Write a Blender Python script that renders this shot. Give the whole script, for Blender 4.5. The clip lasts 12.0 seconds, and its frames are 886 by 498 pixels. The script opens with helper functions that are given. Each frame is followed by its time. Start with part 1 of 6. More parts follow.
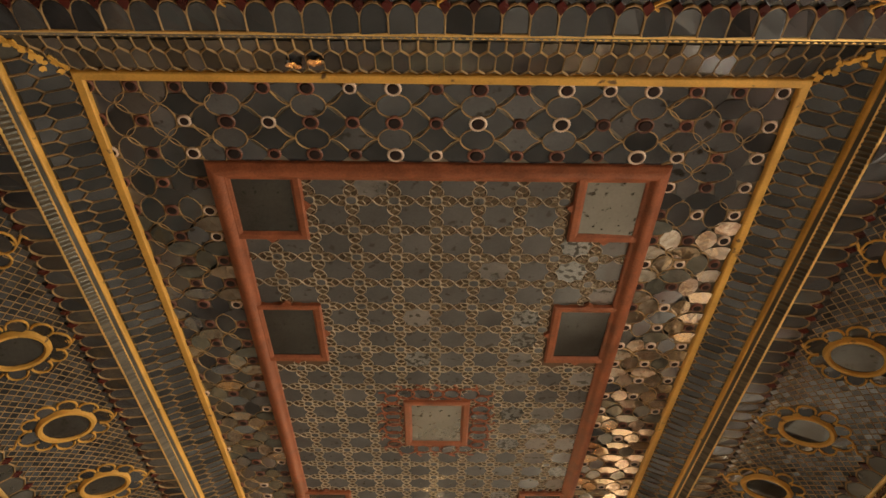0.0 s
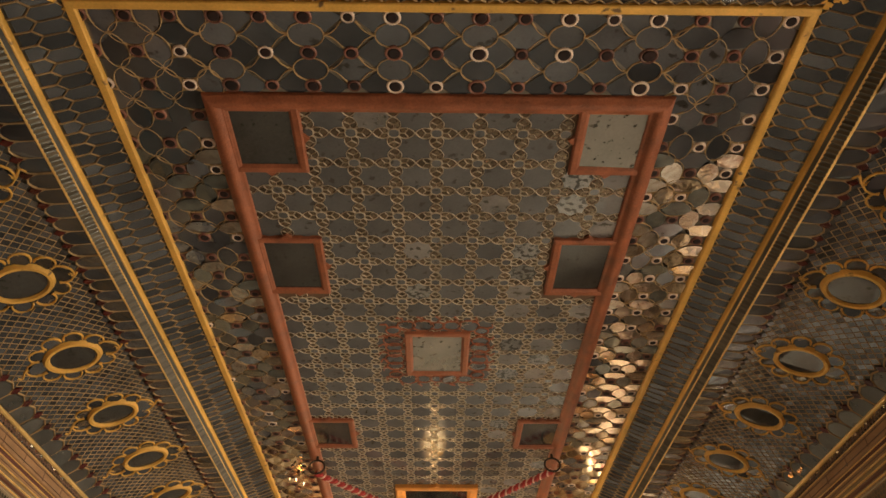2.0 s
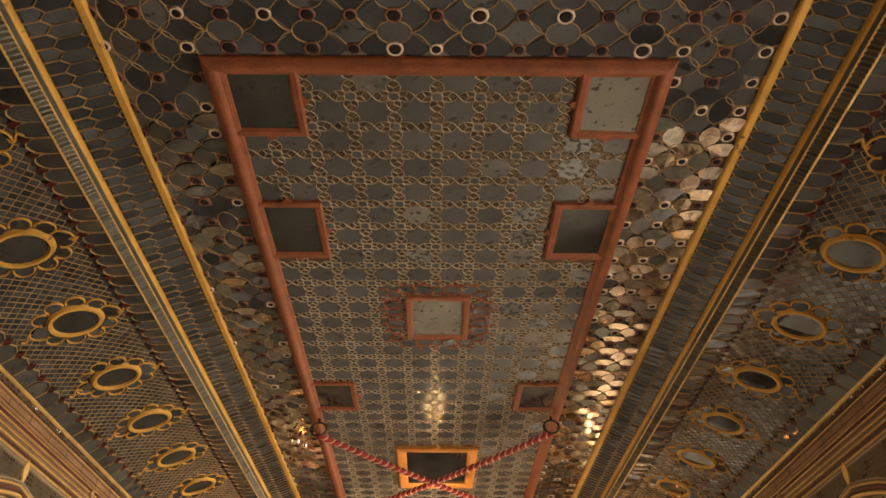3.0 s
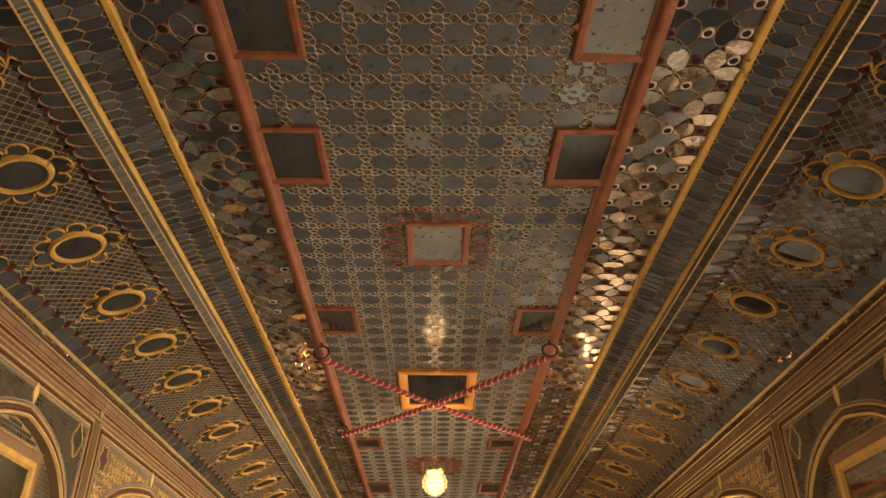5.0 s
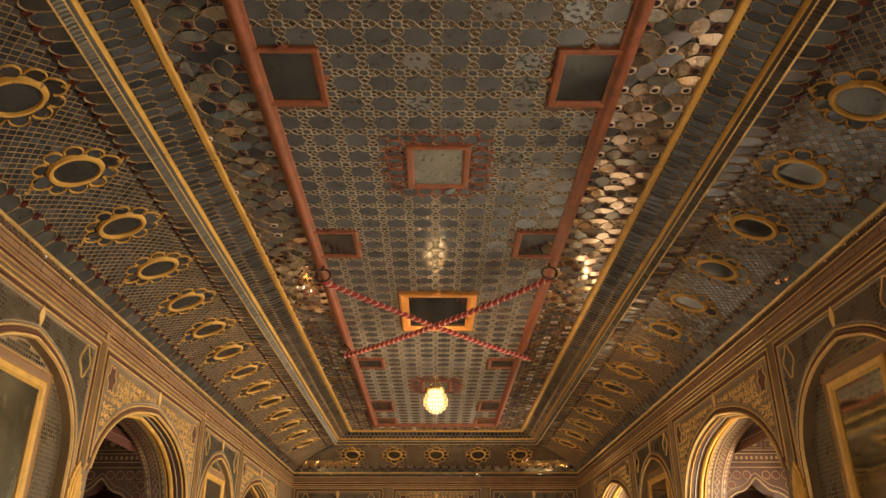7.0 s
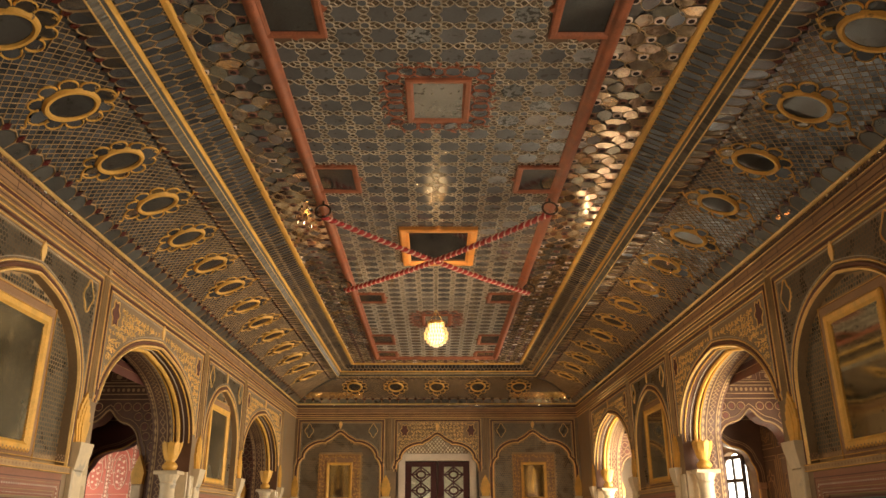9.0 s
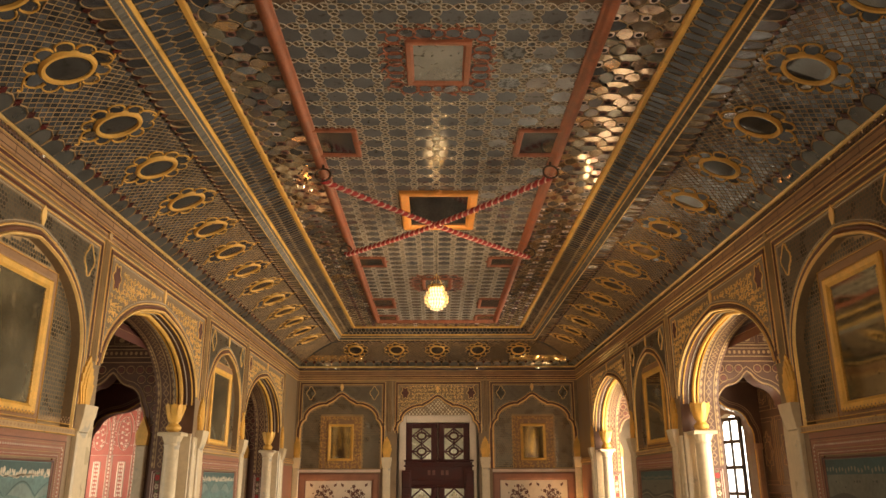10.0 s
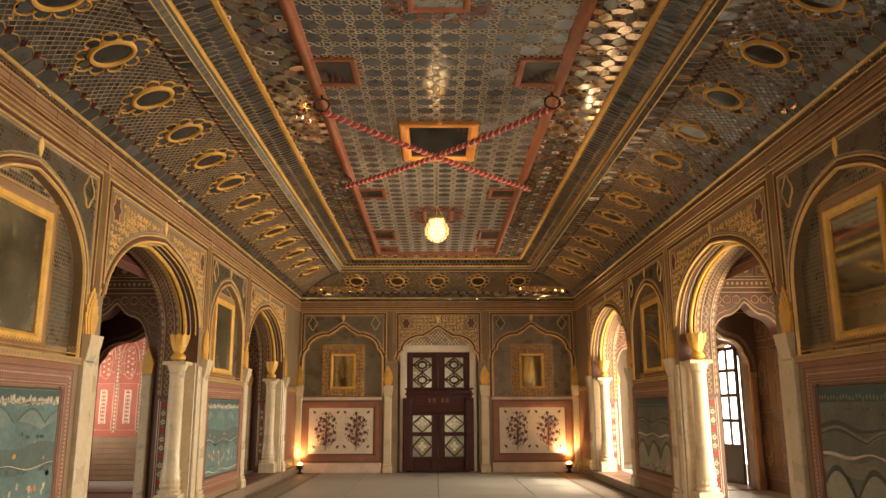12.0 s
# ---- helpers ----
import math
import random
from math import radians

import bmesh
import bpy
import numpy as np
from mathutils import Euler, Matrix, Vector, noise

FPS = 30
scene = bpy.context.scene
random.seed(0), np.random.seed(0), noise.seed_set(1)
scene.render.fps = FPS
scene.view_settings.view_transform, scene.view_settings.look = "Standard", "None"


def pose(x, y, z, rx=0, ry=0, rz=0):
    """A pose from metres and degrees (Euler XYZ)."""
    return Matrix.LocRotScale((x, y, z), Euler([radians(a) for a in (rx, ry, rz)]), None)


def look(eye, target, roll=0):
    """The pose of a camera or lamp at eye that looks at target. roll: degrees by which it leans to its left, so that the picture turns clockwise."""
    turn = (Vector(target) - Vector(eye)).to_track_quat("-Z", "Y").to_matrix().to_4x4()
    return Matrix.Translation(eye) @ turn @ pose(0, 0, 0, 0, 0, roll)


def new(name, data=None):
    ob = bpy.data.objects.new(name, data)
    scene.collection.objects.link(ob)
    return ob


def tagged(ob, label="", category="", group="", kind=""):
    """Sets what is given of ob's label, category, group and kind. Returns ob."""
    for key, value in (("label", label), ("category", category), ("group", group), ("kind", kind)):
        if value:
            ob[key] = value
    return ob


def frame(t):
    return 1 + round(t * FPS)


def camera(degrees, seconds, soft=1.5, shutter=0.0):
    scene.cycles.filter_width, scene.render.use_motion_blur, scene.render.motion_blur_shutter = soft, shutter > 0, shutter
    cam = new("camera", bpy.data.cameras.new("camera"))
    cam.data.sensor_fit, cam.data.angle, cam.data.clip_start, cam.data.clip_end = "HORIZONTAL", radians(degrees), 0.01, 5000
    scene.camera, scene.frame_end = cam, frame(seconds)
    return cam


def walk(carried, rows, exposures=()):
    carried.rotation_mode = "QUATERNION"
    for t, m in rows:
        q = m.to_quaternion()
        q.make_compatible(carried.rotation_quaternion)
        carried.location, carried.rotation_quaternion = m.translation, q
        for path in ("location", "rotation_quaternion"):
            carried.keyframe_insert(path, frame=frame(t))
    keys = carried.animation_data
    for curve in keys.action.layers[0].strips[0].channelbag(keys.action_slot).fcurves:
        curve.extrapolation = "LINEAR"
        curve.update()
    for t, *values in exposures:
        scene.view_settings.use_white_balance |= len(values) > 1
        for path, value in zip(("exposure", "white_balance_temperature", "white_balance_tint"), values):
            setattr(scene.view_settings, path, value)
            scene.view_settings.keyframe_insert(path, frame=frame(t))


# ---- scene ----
cam = camera(60.6, 12.0)
EYE = (0.0, 0.0, 1.2)
# seconds, pitch, roll, yaw of a head that tilts down on a standing tripod
PATH = [(0.0, 43.80, 0.05, -0.78),
        (0.5, 42.70, 0.04, -0.77),
        (1.0, 41.37, 0.05, -0.76),
        (1.5, 40.09, 0.05, -0.75),
        (2.0, 38.75, 0.06, -0.73),
        (2.5, 37.48, 0.05, -0.73),
        (3.0, 36.06, 0.08, -0.69),
        (5.0, 30.48, 0.06, -0.67),
        (5.5, 29.02, 0.04, -0.66),
        (6.0, 27.56, 0.08, -0.64),
        (6.5, 26.16, 0.13, -0.61),
        (7.0, 24.70, 0.13, -0.60),
        (9.0, 19.81, 0.19, -0.55),
        (9.5, 18.52, 0.22, -0.53),
        (10.0, 17.09, 0.22, -0.52),
        (10.5, 15.72, 0.23, -0.51),
        (11.0, 14.31, 0.23, -0.50),
        (11.5, 13.12, 0.23, -0.50),
        (12.0, 11.94, 0.20, -0.50)]
walk(cam, [(t, pose(*EYE, 90 + p, r, y)) for t, p, r, y in PATH])

# ---- light ----
XL, XR, Y0, Y1 = -2.76, 2.82, 0.62, 15.28      # the hall's walls
XC = 0.03
ZC = 4.0                                       # flat ceiling
WT = 0.45                                      # wall thickness
FZ = 0.14                                      # side galleries' floor
AX_L, AX_R = -4.45, 4.40                       # galleries' outer walls

world = bpy.data.worlds.new("world")
scene.world = world
world.use_nodes = True
wn = world.node_tree
sky = wn.nodes.new("ShaderNodeTexSky")
sky.sky_type, sky.sun_disc = 'NISHITA', False
sky.sun_elevation, sky.sun_rotation = radians(38), radians(80)
wn.nodes["Background"].inputs[1].default_value = 0.12
wn.links.new(sky.outputs[0], wn.nodes["Background"].inputs[0])

sun = new("sun", bpy.data.lights.new("sun", "SUN"))
sun.data.energy, sun.data.angle, sun.data.color = 5.0, radians(0.5), (1.0, 0.84, 0.62)
sun.matrix_world = look((20, 6, 16), (0, 9.5, 0))


def area(name, place, target, sx, sy, watts, colour):
    ob = new(name, bpy.data.lights.new(name, "AREA"))
    ob.data.shape, ob.data.size, ob.data.size_y = 'RECTANGLE', sx, sy
    ob.data.energy, ob.data.color = watts, colour
    ob.matrix_world = look(place, target)
    return ob


DAY = (1.0, 0.83, 0.59)
for yc, east, west in ((2.6, 205, 20), (7.55, 196, 18), (12.95, 370, 12)):
    area("daylight_in_east_opening", (AX_R + 0.06, yc, 1.25), (0, yc, 1.2), 1.2, 2.1, east, DAY)
    area("daylight_in_west_opening", (AX_L - 0.06, yc, 1.25), (0, yc, 1.2), 1.2, 2.1, west, DAY)
area("daylight_in_south_room", (0.0, -3.3, 1.5), (0, 5, 2.2), 2.6, 2.2, 205, DAY)
LAMP_W, UP_W = 34, (48, 88)
area("daylight_in_bay_window", (-5.8, 11.3, 1.5), (-4.9, 12.3, 1.95), 1.3, 1.3, 38, DAY)
scene.view_settings.exposure = 0.04


# ---- materials ----
def material(name, colour, rough=0.6, metal=0.0, vary=0.25, scale=6.0, fine=60.0, bump=0.15, island=0.0, spots=None, coat=0.0, rough_var=0.12):
    m = bpy.data.materials.new(name)
    m.use_nodes = True
    n, l = m.node_tree.nodes, m.node_tree.links
    b = n["Principled BSDF"]
    tc = n.new("ShaderNodeTexCoord")
    big, small = n.new("ShaderNodeTexNoise"), n.new("ShaderNodeTexNoise")
    for t, s, d in ((big, scale, 4), (small, fine, 3)):
        t.inputs["Scale"].default_value, t.inputs["Detail"].default_value = s, d
        l.new(tc.outputs["Object"], t.inputs["Vector"])
    def value_map(src, lo, hi):
        r = n.new("ShaderNodeMapRange")
        r.inputs[1].default_value, r.inputs[2].default_value = 0.25, 0.75
        r.inputs[3].default_value, r.inputs[4].default_value = lo, hi
        l.new(src, r.inputs[0])
        return r.outputs[0]
    def times(a, c):
        x = n.new("ShaderNodeMath")
        x.operation = 'MULTIPLY'
        l.new(a, x.inputs[0])
        l.new(c, x.inputs[1])
        return x.outputs[0]
    f = times(value_map(big.outputs[0], 1 - vary, 1 + vary), value_map(small.outputs[0], 1 - vary * 0.5, 1 + vary * 0.5))
    if island:
        g = n.new("ShaderNodeNewGeometry")
        r = n.new("ShaderNodeMapRange")
        r.inputs[3].default_value, r.inputs[4].default_value = 1 - island, 1 + island * 0.6
        l.new(g.outputs["Random Per Island"], r.inputs[0])
        f = times(f, r.outputs[0])
    mix = n.new("ShaderNodeVectorMath")
    mix.operation = 'SCALE'
    mix.inputs[0].default_value = colour
    l.new(f, mix.inputs["Scale"])
    out = mix.outputs[0]
    if spots:
        v = n.new("ShaderNodeTexNoise")
        v.inputs["Scale"].default_value, v.inputs["Detail"].default_value = spots[1], 5
        l.new(tc.outputs["Object"], v.inputs["Vector"])
        r = n.new("ShaderNodeMapRange")
        r.inputs[1].default_value, r.inputs[2].default_value = spots[2], spots[2] + 0.06
        l.new(v.outputs[0], r.inputs[0])
        mm = n.new("ShaderNodeMix")
        mm.data_type = 'RGBA'
        l.new(r.outputs[0], mm.inputs[0])
        l.new(out, mm.inputs[6])
        mm.inputs[7].default_value = (*spots[0], 1)
        out = mm.outputs[2]
    l.new(out, b.inputs["Base Color"])
    l.new(value_map(big.outputs[0], max(0.02, rough - rough_var), min(1, rough + rough_var)), b.inputs["Roughness"])
    b.inputs["Metallic"].default_value = metal
    b.inputs["Coat Weight"].default_value = coat
    if bump:
        bp = n.new("ShaderNodeBump")
        bp.inputs["Strength"].default_value, bp.inputs["Distance"].default_value = bump, 0.004
        l.new(small.outputs[0], bp.inputs["Height"])
        l.new(bp.outputs[0], b.inputs["Normal"])
    return m


def glow(name, colour, strength):
    m = bpy.data.materials.new(name)
    m.use_nodes = True
    b = m.node_tree.nodes["Principled BSDF"]
    b.inputs["Base Color"].default_value = (*colour, 1)
    b.inputs["Emission Color"].default_value = (*colour, 1)
    b.inputs["Emission Strength"].default_value = strength
    return m


MIRROR = material("old_mirror", (0.196, 0.206, 0.232), 0.12, 0.68, 0.22, 5, 90, 0.03, 0.28, ((0.075, 0.07, 0.065), 15, 0.60), rough_var=0.06)
MIRROR_DARK = material("dark_old_mirror", (0.132, 0.143, 0.166), 0.17, 0.75, 0.25, 5, 90, 0.05, 0.5, rough_var=0.1)
MIRROR_BIG = material("old_mirror_pane", (0.118, 0.120, 0.122), 0.12, 0.8, 0.25, 4, 60, 0.03, 0.0, ((0.06, 0.06, 0.05), 30, 0.62), rough_var=0.07)
MIRROR_WALL = material("wall_mirror_glass", (0.46, 0.44, 0.34), 0.035, 1.0, 0.18, 4, 60, 0.02, 0.0, ((0.10, 0.09, 0.06), 20, 0.66), rough_var=0.02)
MIRROR_GLARE = material("mirror_brightened_for_glare", (0.52, 0.48, 0.44), 0.13, 1.0, 0.25, 11, 26, 0.42, 0.4, ((0.20, 0.18, 0.16), 18, 0.66), rough_var=0.06)
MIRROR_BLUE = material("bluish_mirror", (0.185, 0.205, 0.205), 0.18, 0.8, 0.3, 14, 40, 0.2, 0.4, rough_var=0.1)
MIRROR_FOX = material("cloudy_mirror_glass", (0.20, 0.185, 0.13), 0.26, 0.75, 0.45, 2.2, 30, 0.02, 0.0, ((0.30, 0.26, 0.17), 7, 0.60), rough_var=0.08)
MIRROR_SHEEN = material("mirror_with_painted_sheen", (0.31, 0.31, 0.325), 0.30, 0.9, 0.25, 7, 70, 0.06, 0.3, ((0.12, 0.12, 0.11), 22, 0.58), rough_var=0.06)
MIRROR_SPARK = material("glint_tinted_mirror", (0.85, 0.70, 0.42), 0.13, 1.0, 0.2, 9, 80, 0.05, 0.5)
MIRROR_CELL = material("dull_old_mirror", (0.148, 0.148, 0.155), 0.075, 0.45, 0.22, 4, 70, 0.02, 0.16, ((0.075, 0.068, 0.06), 16, 0.60), rough_var=0.035)
MIRROR_SHEEN_FLAKING = material("flaking_mirror_painted_sheen", (0.40, 0.41, 0.43), 0.2, 0.85, 0.25, 9, 60, 0.1, 0.3, ((0.10, 0.10, 0.095), 34, 0.50), rough_var=0.07)
MIRROR_CHIP = material("brown_mirror_chip", (0.24, 0.19, 0.14), 0.18, 0.85, 0.25, 9, 80, 0.0, 0.4, rough_var=0.04)
MIRROR_GLINT = material("glint_mirror", (0.56, 0.51, 0.44), 0.05, 1.0, 0.2, 9, 30, 0.06, 0.5, rough_var=0.02)
MIRROR_SPECK = material("speckled_pane_painted_sheen", (0.34, 0.335, 0.315), 0.22, 0.7, 0.15, 3, 60, 0.03, 0.0, ((0.10, 0.095, 0.085), 26, 0.60), rough_var=0.06)
MIRROR_NET = material("smoked_mirror_chip", (0.150, 0.132, 0.100), 0.30, 0.45, 0.25, 5, 80, 0.03, 0.25, rough_var=0.08)
GROUT = material("grey_brown_mosaic_bed", (0.150, 0.130, 0.104), 0.6, 0.0, 0.3, 6, 110, 0.3)
RUST = material("rust_brown_ground", (0.105, 0.062, 0.036), 0.6, 0.0, 0.3, 5, 110, 0.3)
# gilding made more orange: the near lamp's light put into its colour
GILT_LAMP_TINT = material("gilt_paint_tinted_by_lamp", (0.70, 0.29, 0.06), 0.45, 0.15, 0.2, 9, 70, 0.3)
SILVER = material("grey_scale_mirror", (0.15, 0.153, 0.15), 0.33, 0.7, 0.2, 8, 80, 0.08, 0.3)
BED = material("dark_mosaic_bed", (0.112, 0.110, 0.100), 0.36, 0.5, 0.3, 5, 120, 0.3)
CAME = material("tan_plaster_line", (0.39, 0.255, 0.122), 0.55, 0.0, 0.3, 4, 150, 0.2)
CREAM = material("cream_plaster_line", (0.46, 0.385, 0.295), 0.6, 0.0, 0.25, 3, 150, 0.2)
GOLD = material("gold_ochre_paint", (0.68, 0.385, 0.085), 0.48, 0.15, 0.22, 5, 90, 0.2, 0.0, ((0.16, 0.09, 0.04), 14, 0.66))
GOLD_LEAF = material("bright_gold_leaf", (0.72, 0.41, 0.085), 0.48, 0.12, 0.2, 9, 70, 0.3)
GOLD_LINE = material("gilded_line", (0.92, 0.61, 0.23), 0.42, 0.3, 0.2, 7, 120, 0.15)
RED = material("red_brown_paint", (0.265, 0.08, 0.035), 0.55, 0.0, 0.38, 9, 90, 0.9)
DOT = material("dark_red_glass", (0.012, 0.002, 0.002), 0.85, 0.0, 0.3, 10, 60, 0.0, 0.4)
DOT_RING = material("pinkish_plaster_ring", (0.20, 0.075, 0.05), 0.5, 0.0, 0.2, 8, 90, 0.1, 0.4)
PALE_RING = material("white_plaster_ring", (0.75, 0.58, 0.48), 0.5, 0.0, 0.15, 8, 90, 0.1)
WALLP = material("olive_painted_plaster", (0.240, 0.160, 0.088), 0.48, 0.0, 0.25, 3, 70, 0.25)
BAND = material("brown_painted_band", (0.30, 0.165, 0.080), 0.55, 0.0, 0.3, 4, 90, 0.2)
MAROON = material("maroon_painted_band", (0.11, 0.035, 0.025), 0.55, 0.0, 0.3, 5, 90, 0.2)
REVEAL = material("dark_brown_reveal_paint", (0.105, 0.050, 0.030), 0.5, 0.0, 0.3, 5, 90, 0.2)
MARBLE = material("veined_white_marble", (0.66, 0.535, 0.36), 0.32, 0.0, 0.13, 2.5, 20, 0.04, 0.0, ((0.45, 0.39, 0.31), 6, 0.62))
DADO = material("rose_brown_dado", (0.29, 0.125, 0.075), 0.55, 0.0, 0.2, 4, 60, 0.15)
IVORY = material("ivory_marble_panel", (0.72, 0.60, 0.47), 0.4, 0.0, 0.12, 3, 40, 0.05)
INLAY = material("dark_brown_inlay", (0.13, 0.045, 0.03), 0.45, 0.0, 0.3, 8, 60, 0.05)
TEAL = material("teal_mural_paint", (0.11, 0.185, 0.18), 0.6, 0.0, 0.35, 3.5, 40, 0.1)
TEAL_LIGHT = material("pale_teal_mural_paint", (0.165, 0.22, 0.205), 0.6, 0.0, 0.3, 4, 40, 0.1)
TEAL_DARK = material("dark_teal_mural_paint", (0.085, 0.125, 0.115), 0.6, 0.0, 0.3, 6, 40, 0.1)
ORANGE = material("orange_mural_paint", (0.50, 0.22, 0.10), 0.6, 0.0, 0.3, 6, 40, 0.1)
DOORWOOD = material("dark_red_lacquered_wood", (0.05, 0.006, 0.004), 0.6, 0.0, 0.25, 5, 50, 0.1)
PINK = material("pink_red_wall_paint", (0.38, 0.09, 0.06), 0.6, 0.0, 0.22, 3, 60, 0.15)
PINKWHITE = material("pinkish_white_paint", (0.72, 0.55, 0.44), 0.6, 0.0, 0.15, 4, 60, 0.1)
FLOORM = material("pale_grey_stone_floor", (0.43, 0.415, 0.375), 0.45, 0.0, 0.12, 1.2, 25, 0.06)
KERB = material("brown_stone_kerb", (0.22, 0.155, 0.11), 0.5, 0.0, 0.2, 3, 40, 0.15)
PLAIN = material("plain_plaster", (0.40, 0.33, 0.24), 0.7, 0.0, 0.15, 2, 40, 0.15)
ROPE_RED = material("red_cotton_rope", (0.36, 0.026, 0.022), 0.75, 0.0, 0.25, 15, 150, 0.4)
ROPE_PALE = material("pale_pink_cord", (0.72, 0.45, 0.36), 0.7, 0.0, 0.2, 15, 150, 0.3)
IRON = material("dark_iron", (0.06, 0.045, 0.035), 0.45, 0.8, 0.3, 20, 90, 0.1)
BRASS = material("brass", (0.70, 0.48, 0.16), 0.3, 1.0, 0.2, 12, 90, 0.1)
DARKWOOD = material("dark_wood", (0.05, 0.03, 0.02), 0.5, 0.0, 0.25, 6, 60, 0.15)


# ---- builders ----
class Mesh:
    """Collects faces of one mesh; the surface maps take (u, v, w) to the world."""

    def __init__(self):
        self.v, self.f, self.m = [], [], []

    def add(self, verts, faces, mi=0):
        o = len(self.v)
        self.v += [tuple(p) for p in verts]
        self.f += [tuple(i + o for i in f) for f in faces]
        self.m += [mi] * len(faces)

    def quad(self, a, b, c, d, mi=0):
        self.add((a, b, c, d), ((0, 1, 2, 3),), mi)

    def tile(self, pts, mp, h=0.004, tilt=0.0, mi=0, w0=0.0, side=True):
        cu, cv = sum(p[0] for p in pts) / len(pts), sum(p[1] for p in pts) / len(pts)
        a, b = random.gauss(0, tilt), random.gauss(0, tilt)
        n = len(pts)
        top = [mp(u, v, w0 + max(0.0005, h + a * (u - cu) + b * (v - cv))) for u, v in pts]
        if side:
            self.add(top + [mp(u, v, w0) for u, v in pts], [tuple(range(n))] + [(i, i + n, (i + 1) % n + n, (i + 1) % n) for i in range(n)], mi)
        else:
            self.add(top, [tuple(range(n))], mi)

    def ribbon(self, pts, mp, width, h, closed=False, mi=0, w0=0.0):
        n = len(pts)
        vs = []
        for i in range(n):
            p, q = (pts[i - 1], pts[(i + 1) % n]) if closed else (pts[max(i - 1, 0)], pts[min(i + 1, n - 1)])
            du, dv = q[0] - p[0], q[1] - p[1]
            L = math.hypot(du, dv) or 1
            ou, ov = -dv / L * width / 2, du / L * width / 2
            u, v = pts[i]
            vs += [mp(u + ou, v + ov, w0), mp(u + ou * 0.4, v + ov * 0.4, w0 + h), mp(u - ou * 0.4, v - ov * 0.4, w0 + h), mp(u - ou, v - ov, w0)]
        fs = []
        for i in range(n if closed else n - 1):
            a, b = 4 * i, 4 * ((i + 1) % n)
            fs += [(a + k, a + k + 1, b + k + 1, b + k) for k in range(3)]
        self.add(vs, fs, mi)

    def box(self, mp, u0, u1, v0, v1, w0, w1, mi=0, bev=0.0):
        b = bev
        vs = [mp(u, v, w0) for u, v in ((u0, v0), (u1, v0), (u1, v1), (u0, v1))]
        vs += [mp(u, v, w1 - b) for u, v in ((u0, v0), (u1, v0), (u1, v1), (u0, v1))]
        fs = [(3, 2, 1, 0)] + [(i, (i + 1) % 4, (i + 1) % 4 + 4, i + 4) for i in range(4)]
        if b:
            vs += [mp(u, v, w1) for u, v in ((u0 + b, v0 + b), (u1 - b, v0 + b), (u1 - b, v1 - b), (u0 + b, v1 - b))]
            fs += [(i + 4, (i + 1) % 4 + 4, (i + 1) % 4 + 8, i + 8) for i in range(4)] + [(8, 9, 10, 11)]
        else:
            fs += [(4, 5, 6, 7)]
        self.add(vs, fs, mi)

    def surround(self, mp, u0, u1, v0, v1, width, w0, w1, mi=0):
        """A mitred picture frame with a sloping inner edge; u0..v1 are its outer edges."""
        prof = ((0, w0), (0, w1 * 0.75), (width * 0.18, w1), (width * 0.7, w1 * 0.9), (width, w1 * 0.45), (width, w0))
        vs = []
        for d, w in prof:
            vs += [mp(u0 + d, v0 + d, w), mp(u1 - d, v0 + d, w), mp(u1 - d, v1 - d, w), mp(u0 + d, v1 - d, w)]
        fs = [(4 * k + i, 4 * k + (i + 1) % 4, 4 * k + 4 + (i + 1) % 4, 4 * k + 4 + i) for k in range(len(prof) - 1) for i in range(4)]
        self.add(vs, fs, mi)

    def lathe(self, prof, mp, n=16, mi=0):
        """prof: radius, height."""
        vs = [mp(r * math.cos(2 * math.pi * i / n), r * math.sin(2 * math.pi * i / n), z) for r, z in prof for i in range(n)]
        fs = [(k * n + i, k * n + (i + 1) % n, (k + 1) * n + (i + 1) % n, (k + 1) * n + i) for k in range(len(prof) - 1) for i in range(n)]
        self.add(vs, fs, mi)

    def tube(self, path, r, n=8, mi=0, closed=False):
        path = [Vector(p) for p in path]
        vs, m = [], len(path)
        for i, p in enumerate(path):
            d = (path[(i + 1) % m] - path[i - 1]) if closed else (path[min(i + 1, m - 1)] - path[max(i - 1, 0)])
            q = d.to_track_quat('Z', 'Y')
            vs += [p + q @ Vector((r * math.cos(2 * math.pi * k / n), r * math.sin(2 * math.pi * k / n), 0)) for k in range(n)]
        fs = [(i * n + k, i * n + (k + 1) % n, ((i + 1) % m) * n + (k + 1) % n, ((i + 1) % m) * n + k) for i in range(m if closed else m - 1) for k in range(n)]
        self.add(vs, fs, mi)

    def make(self, name, mats, parent=None, label="", smooth=False):
        me = bpy.data.meshes.new(name)
        me.from_pydata(self.v, [], self.f)
        for x in (mats if isinstance(mats, (list, tuple)) else [mats]):
            me.materials.append(x)
        me.polygons.foreach_set("material_index", self.m)
        if smooth:
            me.polygons.foreach_set("use_smooth", [True] * len(self.f))
        me.update()
        ob = new(name, me)
        if parent:
            ob.parent = parent
        if label:
            tagged(ob, label)
        return ob


def ell(cu, cv, ru, rv, n=14, turn=0.0):
    return [(cu + ru * math.cos(2 * math.pi * i / n + turn), cv + rv * math.sin(2 * math.pi * i / n + turn)) for i in range(n)]


def on_ceiling(u, v, w):
    return (u, v, ZC - w)


def flat(u, v, w):
    return (u, v, w)


def wall_map(side):
    """u along the wall, v up, w out of the wall into the hall."""
    return {"west": lambda u, v, w: (XL + w, u, v), "east": lambda u, v, w: (XR - w, u, v),
            "north": lambda u, v, w: (u, Y1 - w, v), "south": lambda u, v, w: (u, Y0 + w, v)}[side]


SIDES = ("west", "east", "north", "south")


